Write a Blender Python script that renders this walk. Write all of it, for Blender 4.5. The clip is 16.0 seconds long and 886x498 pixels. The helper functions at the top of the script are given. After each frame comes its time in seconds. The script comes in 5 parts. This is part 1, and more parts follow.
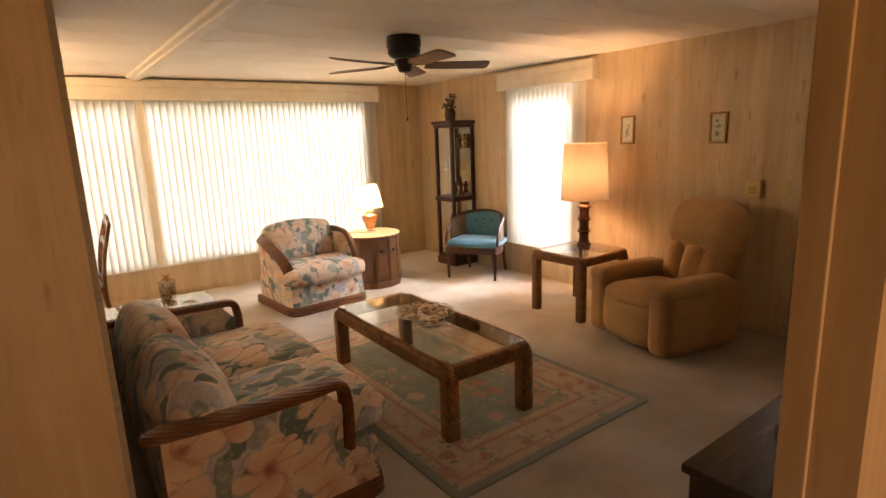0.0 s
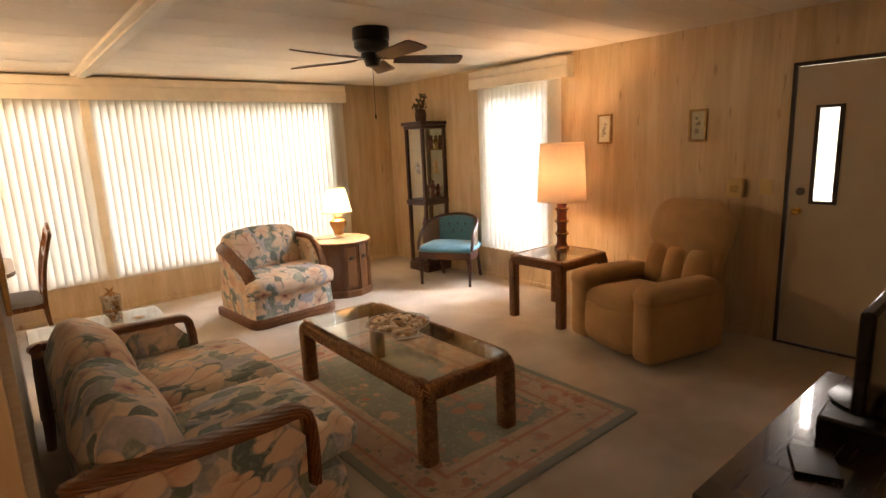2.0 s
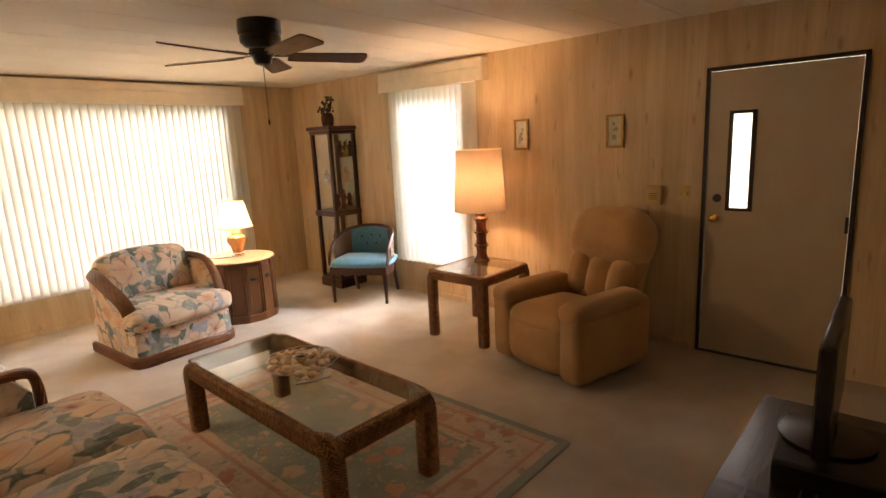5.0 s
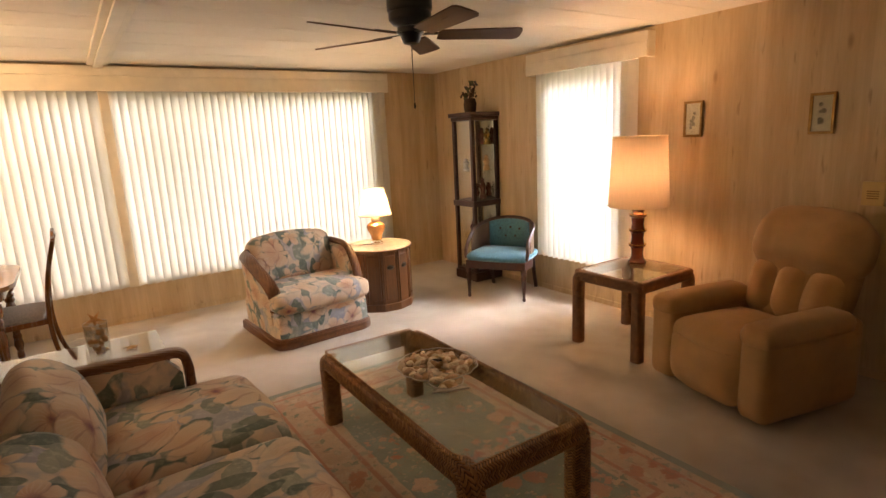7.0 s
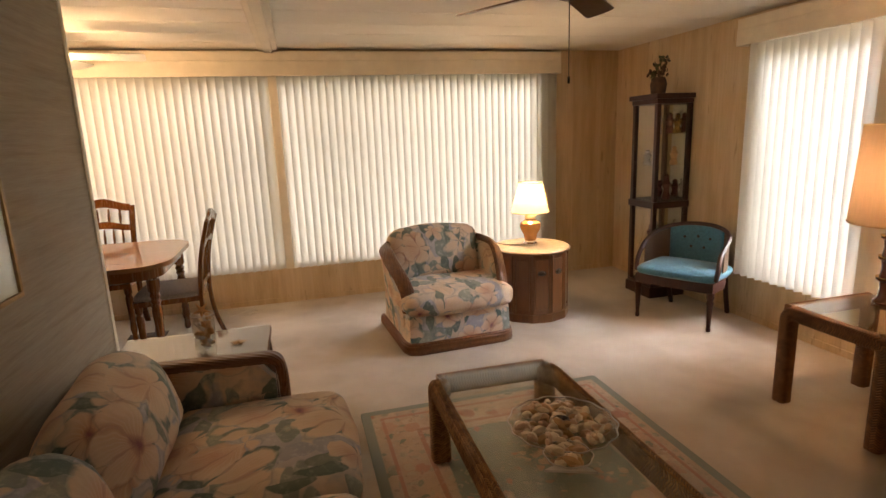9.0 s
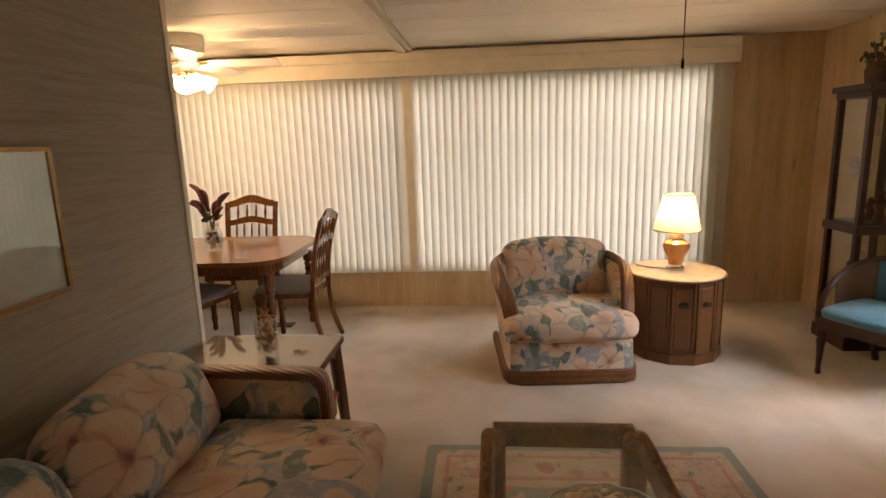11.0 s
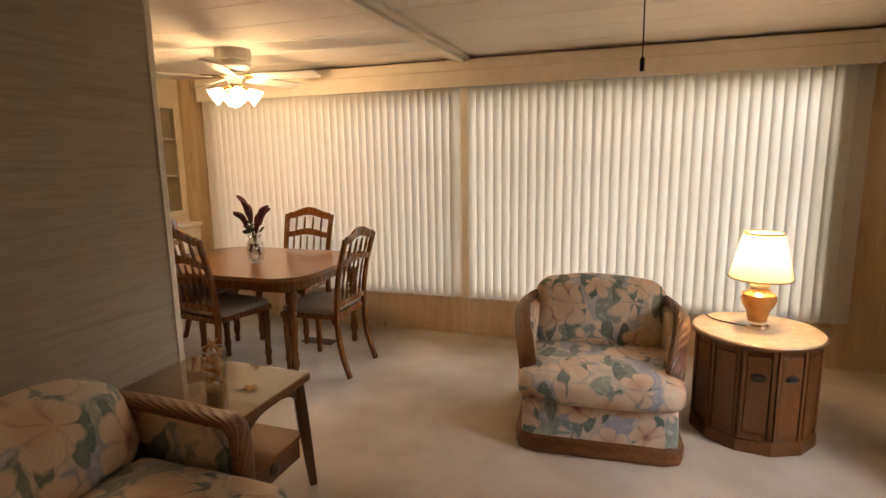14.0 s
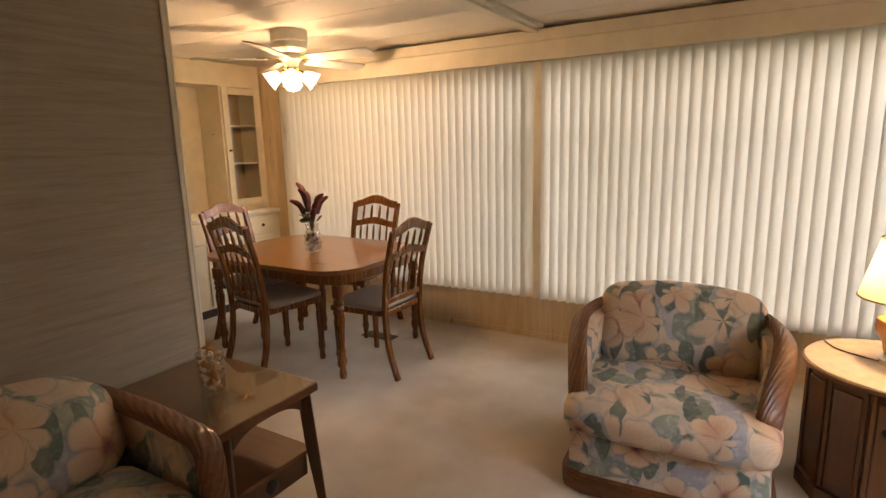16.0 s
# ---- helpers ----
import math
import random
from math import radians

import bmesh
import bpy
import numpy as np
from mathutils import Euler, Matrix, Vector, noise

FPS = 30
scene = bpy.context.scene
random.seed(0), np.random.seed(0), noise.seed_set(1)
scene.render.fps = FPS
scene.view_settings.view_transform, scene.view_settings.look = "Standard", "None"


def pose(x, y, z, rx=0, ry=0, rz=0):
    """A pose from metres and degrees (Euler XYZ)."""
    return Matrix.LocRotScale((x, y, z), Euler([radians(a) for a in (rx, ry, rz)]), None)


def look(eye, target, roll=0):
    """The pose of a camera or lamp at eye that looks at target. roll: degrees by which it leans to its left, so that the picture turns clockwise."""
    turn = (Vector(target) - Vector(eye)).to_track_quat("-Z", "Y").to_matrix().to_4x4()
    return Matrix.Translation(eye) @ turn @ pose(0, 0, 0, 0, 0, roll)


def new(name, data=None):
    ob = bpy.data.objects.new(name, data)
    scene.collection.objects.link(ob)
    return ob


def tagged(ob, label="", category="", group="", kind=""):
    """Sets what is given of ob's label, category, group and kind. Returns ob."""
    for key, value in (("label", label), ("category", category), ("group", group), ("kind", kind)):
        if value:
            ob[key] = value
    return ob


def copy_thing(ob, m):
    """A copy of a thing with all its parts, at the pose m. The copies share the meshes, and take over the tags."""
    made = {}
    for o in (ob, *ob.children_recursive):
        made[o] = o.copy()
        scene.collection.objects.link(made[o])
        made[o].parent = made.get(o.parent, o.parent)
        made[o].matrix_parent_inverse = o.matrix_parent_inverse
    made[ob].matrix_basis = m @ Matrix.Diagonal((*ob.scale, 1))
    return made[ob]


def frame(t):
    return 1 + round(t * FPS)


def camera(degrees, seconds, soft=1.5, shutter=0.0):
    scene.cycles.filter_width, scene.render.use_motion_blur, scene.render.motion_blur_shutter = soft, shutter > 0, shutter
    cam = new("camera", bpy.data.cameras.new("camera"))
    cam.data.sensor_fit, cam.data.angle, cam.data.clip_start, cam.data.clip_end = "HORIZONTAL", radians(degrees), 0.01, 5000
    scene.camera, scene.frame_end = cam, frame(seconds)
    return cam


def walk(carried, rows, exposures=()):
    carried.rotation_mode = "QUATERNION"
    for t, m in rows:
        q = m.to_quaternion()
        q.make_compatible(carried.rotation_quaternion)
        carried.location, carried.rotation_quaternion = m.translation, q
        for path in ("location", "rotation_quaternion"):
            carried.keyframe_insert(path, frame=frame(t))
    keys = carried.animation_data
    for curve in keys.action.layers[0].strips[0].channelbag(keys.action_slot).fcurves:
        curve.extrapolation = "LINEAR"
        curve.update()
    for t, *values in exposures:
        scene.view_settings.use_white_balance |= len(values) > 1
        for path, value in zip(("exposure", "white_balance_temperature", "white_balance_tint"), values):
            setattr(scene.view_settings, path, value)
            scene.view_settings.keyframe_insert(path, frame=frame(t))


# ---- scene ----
cam = camera(78.5, 16.0)
PATH = [
    (0, (1.319, 1.232, 1.643), (2.476, 2.813, 1.242), -2.2),
    (0.5, (1.31, 1.234, 1.642), (2.497, 2.796, 1.253), -2.3),
    (1, (1.299, 1.285, 1.619), (2.535, 2.81, 1.235), -2.9),
    (1.5, (1.417, 1.349, 1.62), (2.667, 2.86, 1.231), -2.6),
    (2, (1.455, 1.44, 1.598), (2.698, 2.958, 1.211), -2.5),
    (2.5, (1.483, 1.549, 1.617), (2.855, 2.958, 1.252), -5.2),
    (3, (1.503, 1.626, 1.623), (2.905, 3.002, 1.243), -4.2),
    (3.5, (1.573, 1.667, 1.604), (3.026, 2.987, 1.221), -3.7),
    (3.7, (1.607, 1.67, 1.582), (3.094, 2.953, 1.203), -3.5),
    (5.8, (1.78, 1.767, 1.649), (3.203, 3.114, 1.244), -3.2),
    (6, (1.771, 1.815, 1.627), (3.177, 3.18, 1.227), -4.2),
    (6.5, (1.809, 1.943, 1.611), (3.174, 3.345, 1.196), -3.8),
    (7, (1.906, 2.016, 1.61), (3.003, 3.638, 1.205), -2.8),
    (7.5, (2.008, 2.097, 1.596), (2.946, 3.813, 1.177), -2.8),
    (8, (2.112, 2.249, 1.585), (2.983, 3.999, 1.164), -3.8),
    (8.5, (2.243, 2.388, 1.585), (2.973, 4.202, 1.166), -3.3),
    (9, (2.397, 2.469, 1.576), (2.899, 4.36, 1.162), -2.2),
    (9.5, (2.527, 2.614, 1.553), (2.954, 4.523, 1.136), -3.6),
    (10, (2.662, 2.742, 1.541), (2.96, 4.682, 1.153), -4.8),
    (10.2, (2.724, 2.753, 1.566), (2.869, 4.709, 1.172), -3.1),
    (12.3, (3.252, 3.017, 1.553), (2.94, 4.956, 1.177), -3.5),
    (12.5, (3.295, 3.063, 1.565), (2.968, 4.998, 1.18), -3.9),
    (13, (3.384, 3.2, 1.569), (3.037, 5.144, 1.252), -2.7),
    (13.5, (3.488, 3.307, 1.579), (3.004, 5.221, 1.255), -2.1),
    (14, (3.611, 3.376, 1.591), (2.966, 5.239, 1.252), -0.9),
    (14.5, (3.684, 3.469, 1.567), (2.991, 5.31, 1.206), -2.7),
    (15, (3.709, 3.618, 1.556), (2.989, 5.447, 1.186), -3.0),
    (15.5, (3.74, 3.773, 1.56), (2.927, 5.561, 1.183), -3.4),
    (16, (3.807, 3.91, 1.573), (2.786, 5.587, 1.192), -1.5),
]
WARM = (7500, 25)
EXPOSURES = [(t, e, *WARM) for t, e in ((0, 0.95), (2, 0.82), (3.7, 0.80), (6, 0.84), (7.5, 0.56), (9, 0.20), (10.2, 0.03), (12.5, -0.05), (16, -0.08))]
walk(cam, [(t, look(eye, target, roll)) for t, eye, target, roll in PATH], EXPOSURES)

# ---- light ----
world = bpy.data.worlds.new("sky")
scene.world = world
world.use_nodes = True
wn = world.node_tree
sky = wn.nodes.new("ShaderNodeTexSky")
sky.sky_type = "NISHITA"
sky.sun_disc = False
sky.sun_elevation, sky.sun_rotation = radians(50), radians(20)
wn.links.new(sky.outputs[0], wn.nodes["Background"].inputs[0])
wn.nodes["Background"].inputs[1].default_value = 0.10
sun = new("sun", bpy.data.lights.new("sun", "SUN"))
sun.data.energy, sun.data.angle, sun.data.color = 2.0, radians(0.6), (1, 0.95, 0.88)
sun.matrix_world = look((3, 14, 14), (3, 6, 4.5))

DAY = (0.96, 0.98, 1.0)


def window_light(name, eye, target, w, h, watts, color=DAY, spread=48):
    """Area lamp at a window: daylight of the sky, or the passage's added fill."""
    ob = new(name, bpy.data.lights.new(name, "AREA"))
    ob.data.shape, ob.data.size, ob.data.size_y = "RECTANGLE", w, h
    ob.data.energy, ob.data.color, ob.data.spread = watts, color, radians(spread)
    ob.matrix_world = look(eye, target)
    return ob


window_light("daylight_north_right", (3.62, 8.22, 1.28), (3.62, 7.0, 1.08), 2.8, 1.8, 11)
window_light("daylight_north_left", (0.97, 8.22, 1.28), (0.97, 7.0, 1.08), 2.65, 1.8, 6.5)
window_light("skylight_north_right", (4.95, 9.35, 1.95), (3.55, 7.85, 0.85), 2.2, 1.7, 34, (0.80, 0.90, 1.0), 50)
window_light("skylight_north_left", (2.25, 9.35, 1.95), (0.85, 7.85, 0.85), 2.2, 1.7, 24, (0.80, 0.90, 1.0), 50)
window_light("daylight_east", (6.35, 5.44, 1.62), (4.5, 5.66, 0.15), 0.95, 1.75, 50, (0.76, 0.88, 1.0), 70)
# added orange fill for the foreground, behind an unseen window in the passage
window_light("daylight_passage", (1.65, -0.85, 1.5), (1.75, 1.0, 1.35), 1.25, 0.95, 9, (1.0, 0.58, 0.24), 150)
window_light("daylight_door", (6.1, 2.652, 1.4), (5.0, 2.652, 1.4), 0.16, 0.7, 3, DAY, 120)


def bulb(name, place, watts, radius=0.03, color=(1.0, 0.74, 0.43)):
    ob = new(name, bpy.data.lights.new(name, "POINT"))
    ob.data.energy, ob.data.shadow_soft_size, ob.data.color = watts, radius, color
    ob.location = place
    return ob


# ---- materials ----
MATS = {}


class Nodes:
    """A short way to write a node material."""

    def __init__(self, name):
        self.m = bpy.data.materials.new(name)
        self.m.use_nodes = True
        self.t = self.m.node_tree
        self.b = self.t.nodes["Principled BSDF"]
        self.out = self.t.nodes["Material Output"]
        MATS[name] = self.m

    def n(self, kind, ins=None, **props):
        node = self.t.nodes.new("ShaderNode" + kind)
        for k, v in props.items():
            if k == "op":
                node.operation = v
            elif k == "coord":
                node.feature = v
            elif k == "blend":
                node.blend_type = v
        for k, v in (ins or {}).items():
            self.put(node.inputs[k], v)
        return node

    def put(self, sock, v):
        if isinstance(v, bpy.types.NodeSocket):
            self.t.links.new(v, sock)
        elif isinstance(v, bpy.types.Node):
            self.t.links.new(v.outputs[0], sock)
        else:
            sock.default_value = v

    def coords(self, kind="Object", scale=(1, 1, 1), rot=(0, 0, 0), vary=False):
        tc = self.n("TexCoord")
        src = tc.outputs[kind]
        if vary:
            info = self.n("ObjectInfo")
            src = self.n("VectorMath", {0: src, 1: self.n("VectorMath", {0: info.outputs["Random"], 1: (31.0, 17.0, 23.0)}, op="MULTIPLY")}, op="ADD").outputs[0]
        mp = self.n("Mapping", {"Vector": src, "Scale": scale, "Rotation": rot})
        return mp.outputs[0]

    def noise(self, vec, scale, detail=3.0, rough=0.55, color=False):
        node = self.n("TexNoise", {"Vector": vec, "Scale": scale, "Detail": detail, "Roughness": rough})
        return node.outputs["Color" if color else "Fac"]

    def ramp(self, fac, *stops):
        node = self.n("ValToRGB", {"Fac": fac})
        els = node.color_ramp.elements
        while len(els) < len(stops):
            els.new(0.5)
        for e, (p, c) in zip(els, stops):
            e.position = p
            e.color = (*c, 1) if isinstance(c, tuple) else (c, c, c, 1)
        return node.outputs[0]

    def mix(self, fac, a, b, blend="MIX"):
        node = self.t.nodes.new("ShaderNodeMix")
        node.data_type, node.blend_type = "RGBA", blend
        for i, v in ((0, fac), (6, a), (7, b)):
            if isinstance(v, tuple) and len(v) == 3:
                v = (*v, 1)
            self.put(node.inputs[i], v)
        return node.outputs[2]

    def math(self, op, a, b=0.0):
        return self.n("Math", {0: a, 1: b}, op=op).outputs[0]

    def bump(self, h, strength=0.3, dist=0.01):
        self.put(self.b.inputs["Normal"], self.n("Bump", {"Height": h, "Strength": strength, "Distance": dist}))

    def set(self, **kw):
        for k, v in kw.items():
            if isinstance(v, tuple) and len(v) == 3:
                v = (*v, 1)
            self.put(self.b.inputs[k.replace("_", " ")], v)
        return self.m


def wood(name, dark, light, rough=0.35, axis=2, scale=1.0, coat=0.0, shine=0.12):
    g = Nodes(name)
    s = [9.0, 9.0, 9.0]
    s[axis] = 0.8
    v = g.coords(scale=tuple(a * scale for a in s), vary=True)
    a = g.noise(v, 2.2, 5, 0.6)
    s2 = [60.0, 60.0, 60.0]
    s2[axis] = 3.0
    fine = g.noise(g.coords(scale=tuple(s2), vary=True), 1.0, 3, 0.6)
    col = g.ramp(a, (0.25, dark), (0.75, light))
    g.set(Base_Color=g.mix(0.35, col, g.ramp(fine, (0.3, dark), (0.7, light)), "MIX"), Roughness=g.math("ADD", g.math("MULTIPLY", fine, 0.15), rough - 0.07), Coat_Weight=coat, Coat_Roughness=shine)
    g.bump(fine, 0.12, 0.002)
    return g.m


def plain(name, color, rough=0.5, metal=0.0, vary=0.12, scale=25.0, bump=0.05, **kw):
    g = Nodes(name)
    a = g.noise(g.coords(vary=True), scale, 4)
    lo, hi = tuple(c * (1 - vary) for c in color), tuple(min(1, c * (1 + vary)) for c in color)
    g.set(Base_Color=g.ramp(a, (0.3, lo), (0.7, hi)), Roughness=g.math("ADD", g.math("MULTIPLY", a, 0.12), rough - 0.06), Metallic=metal, **kw)
    if bump:
        g.bump(a, bump, 0.003)
    return g.m


def panel_wall():
    """Whitewashed pecan panelling: boards of uneven tone, cloudy streaks, knots and dark flecks."""
    g = Nodes("wall_panel")
    streak = g.noise(g.coords(scale=(7, 7, 0.8)), 1.6, 5, 0.62)
    fine = g.noise(g.coords(scale=(55, 55, 1.6)), 1.0, 3, 0.6)
    fleck = g.noise(g.coords(scale=(16, 16, 2.6)), 1.7, 2, 0.5)
    wash = g.noise(g.coords(scale=(1.6, 1.6, 0.9)), 1.5, 3, 0.5)
    col = g.ramp(streak, (0.28, (0.47, 0.325, 0.18)), (0.52, (0.64, 0.485, 0.295)), (0.76, (0.74, 0.61, 0.43)))
    col = g.mix(g.ramp(wash, (0.45, 0.0), (0.68, 0.55)), col, (0.74, 0.62, 0.45))
    col = g.mix(g.math("MULTIPLY", g.ramp(fine, (0.42, 0.0), (0.66, 1.0)), 0.32), col, (0.50, 0.37, 0.22))
    col = g.mix(g.ramp(fleck, (0.66, 0.0), (0.76, 0.7)), col, (0.34, 0.22, 0.12))
    board = g.n("TexCoord").outputs["Object"]
    sep = g.n("SeparateXYZ", {0: board})
    along = g.math("ADD", sep.outputs[0], sep.outputs[1])
    cell = g.math("FLOOR", g.math("DIVIDE", along, 0.135))
    shade = g.n("TexWhiteNoise", {"Vector": g.n("CombineXYZ", {0: cell, 1: 3.0, 2: 1.0})}).outputs["Value"]
    col = g.mix(g.math("MULTIPLY", shade, 0.34), col, (0.47, 0.325, 0.175))
    knots = g.n("TexVoronoi", {"Vector": g.coords(scale=(3.4, 3.4, 1.25)), "Scale": 1.0})
    pick = g.n("SeparateColor", {0: knots.outputs["Color"]}).outputs[0]
    knot = g.math("MULTIPLY", g.ramp(knots.outputs["Distance"], (0.02, 0.6), (0.075, 0.0)), g.ramp(pick, (0.45, 0.0), (0.47, 1.0)))
    col = g.mix(knot, col, (0.27, 0.155, 0.075))
    g.set(Base_Color=col, Roughness=0.5)
    g.bump(fine, 0.12, 0.002)


def carpet():
    g = Nodes("carpet")
    big = g.noise(g.coords(), 1.3, 3, 0.5)
    mid = g.noise(g.coords(), 9, 4, 0.6)
    pile = g.noise(g.coords(), 240, 2, 0.7)
    col = g.ramp(big, (0.38, (0.37, 0.295, 0.205)), (0.60, (0.59, 0.52, 0.435)))
    col = g.mix(g.ramp(mid, (0.35, 0.35), (0.65, 0.0)), col, (0.48, 0.40, 0.31))
    col = g.mix(g.ramp(pile, (0.3, 0.4), (0.6, 0.0)), col, (0.38, 0.32, 0.25))
    g.set(Base_Color=col, Roughness=0.95, Sheen_Weight=0.2)
    g.bump(g.math("ADD", pile, g.math("MULTIPLY", mid, 0.7)), 0.5, 0.012)


def ceiling_panel():
    g = Nodes("ceiling_panel")
    weave = g.noise(g.coords(scale=(30, 160, 30)), 1, 3, 0.6)
    soft = g.noise(g.coords(), 1.5, 3)
    col = g.ramp(soft, (0.3, (0.78, 0.73, 0.645)), (0.7, (0.85, 0.81, 0.735)))
    g.set(Base_Color=g.mix(g.ramp(weave, (0.35, 0.25), (0.65, 0.0)), col, (0.62, 0.57, 0.49)), Roughness=0.75)
    g.bump(weave, 0.2, 0.003)


def wallpaper():
    """Grey-brown grasscloth paper with broken level streaks."""
    g = Nodes("wallpaper")
    streak = g.noise(g.coords(scale=(2.2, 2.2, 42)), 1, 5, 0.62)
    fine = g.noise(g.coords(scale=(10, 10, 260)), 1, 3, 0.6)
    col = g.ramp(streak, (0.28, (0.285, 0.235, 0.165)), (0.46, (0.365, 0.31, 0.23)), (0.7, (0.42, 0.36, 0.27)))
    g.set(Base_Color=g.mix(g.ramp(fine, (0.35, 0.4), (0.6, 0.0)), col, (0.26, 0.22, 0.17)), Roughness=0.8)
    g.bump(g.math("ADD", streak, fine), 0.25, 0.004)


def floral():
    """Cotton print: large coral lilies over teal, sage and lilac-grey leaves on cream."""
    g = Nodes("floral_fabric")
    base = g.coords()
    warp = g.n("VectorMath", {0: g.noise(base, 6.5, 2, 0.5, color=True), 1: (0.5, 0.5, 0.5)}, op="SUBTRACT")
    warp = g.n("VectorMath", {0: warp, 3: 0.085}, op="SCALE")
    v = g.n("VectorMath", {0: base, 1: warp}, op="ADD").outputs[0]
    wash = g.noise(base, 9, 4, 0.6)
    brush = g.noise(base, 38, 3, 0.6)
    col = g.ramp(wash, (0.32, (0.40, 0.39, 0.36)), (0.48, (0.60, 0.50, 0.39)), (0.68, (0.72, 0.59, 0.45)))
    leaves = (((7.5, 4.2, 3.6), (0.9, 0.2, 0.4), 0.56, 0.10, (0.36, 0.37, 0.44), (0.56, 0.53, 0.52)),
              ((5, 12, 4.5), (0.3, 0.9, 1.1), 0.52, 0.30, (0.20, 0.265, 0.24), (0.40, 0.42, 0.33)),
              ((14, 5.5, 4), (0.5, 0.7, 0.5), 0.50, 0.38, (0.075, 0.130, 0.120), (0.23, 0.27, 0.21)))
    for size, rot, cut, keep, lo, hi in leaves:
        leaf = g.n("TexVoronoi", {"Vector": g.n("Mapping", {"Vector": v, "Scale": size, "Rotation": rot}), "Scale": 1.0})
        tone = g.n("SeparateColor", {0: leaf.outputs["Color"]})
        d = leaf.outputs["Distance"]
        green = g.mix(tone.outputs[0], lo, hi)
        green = g.mix(g.ramp(d, (0.02, 0.0), (0.45, 0.35)), green, tuple(c * 0.55 for c in lo))
        green = g.mix(g.ramp(brush, (0.5, 0.0), (0.72, 0.4)), green, tuple(min(0.7, c * 1.5 + 0.08) for c in hi))
        col = g.mix(g.math("MULTIPLY", g.ramp(d, (cut - 0.04, 0.95), (cut, 0.0)), g.ramp(tone.outputs[1], (keep, 0.0), (keep + 0.02, 1.0))), col, green)
    for scale, cut, keep, shift in ((5.6, 0.34, 0.50, (0.37, 0.11, 0.53)), (3.9, 0.36, 0.22, (0, 0, 0))):
        fv = g.n("VectorMath", {0: v, 1: shift}, op="ADD").outputs[0]
        fl = g.n("TexVoronoi", {"Vector": fv, "Scale": scale, "Randomness": 0.8})
        d = fl.outputs["Distance"]
        pick = g.n("SeparateColor", {0: fl.outputs["Color"]})
        out = g.n("VectorMath", {0: fv, 1: fl.outputs["Position"]}, op="SUBTRACT").outputs[0]
        ua = g.n("VectorMath", {0: out, 1: (0.8, 0.6, 0.25)}, op="DOT_PRODUCT").outputs["Value"]
        ub = g.n("VectorMath", {0: out, 1: (-0.25, 0.35, 0.9)}, op="DOT_PRODUCT").outputs["Value"]
        turn = g.math("ARCTAN2", ua, ub)
        lobes = g.math("ABSOLUTE", g.math("COSINE", g.math("ADD", g.math("MULTIPLY", turn, 2.5), g.math("MULTIPLY", pick.outputs[2], 6.0))))
        reach = g.math("MULTIPLY", g.math("POWER", lobes, 0.6), 0.24)
        petal = g.mix(pick.outputs[0], (0.50, 0.215, 0.120), (0.57, 0.36, 0.205))
        petal = g.mix(g.ramp(d, (0.12, 0.0), (0.44, 0.9)), petal, (0.67, 0.525, 0.375))
        vein = g.math("ADD", g.math("MULTIPLY", g.math("SINE", g.math("MULTIPLY", turn, 36.0)), 0.5), g.math("MULTIPLY", brush, 0.8))
        petal = g.mix(g.ramp(vein, (0.45, 0.0), (0.95, 0.30)), petal, (0.74, 0.60, 0.48))
        petal = g.mix(g.ramp(lobes, (0.08, 0.6), (0.40, 0.0)), petal, (0.38, 0.20, 0.15))
        petal = g.mix(g.ramp(g.math("ADD", d, g.math("MULTIPLY", brush, 0.12)), (0.10, 0.95), (0.24, 0.0)), petal, (0.20, 0.05, 0.075))
        edge = g.math("ADD", g.math("SUBTRACT", d, reach), g.math("MULTIPLY", g.math("SUBTRACT", wash, 0.5), 0.16))
        some = g.ramp(pick.outputs[1], (keep, 0.0), (keep + 0.02, 1.0))
        rim = g.math("MULTIPLY", g.ramp(edge, (cut - 0.01, 0.0), (cut + 0.005, 0.30), (cut + 0.07, 0.0)), some)
        col = g.mix(g.math("MULTIPLY", g.ramp(g.math("ADD", edge, g.math("MULTIPLY", g.math("SUBTRACT", brush, 0.5), 0.10)), (cut - 0.06, 0.94), (cut, 0.0)), some), col, petal)
        col = g.mix(rim, col, (0.10, 0.13, 0.125))
    weave = g.noise(base, 330, 2)
    g.set(Base_Color=col, Roughness=0.85, Sheen_Weight=0.15)
    g.bump(g.math("ADD", weave, g.math("MULTIPLY", g.noise(base, 14, 3), 2.0)), 0.25, 0.006)


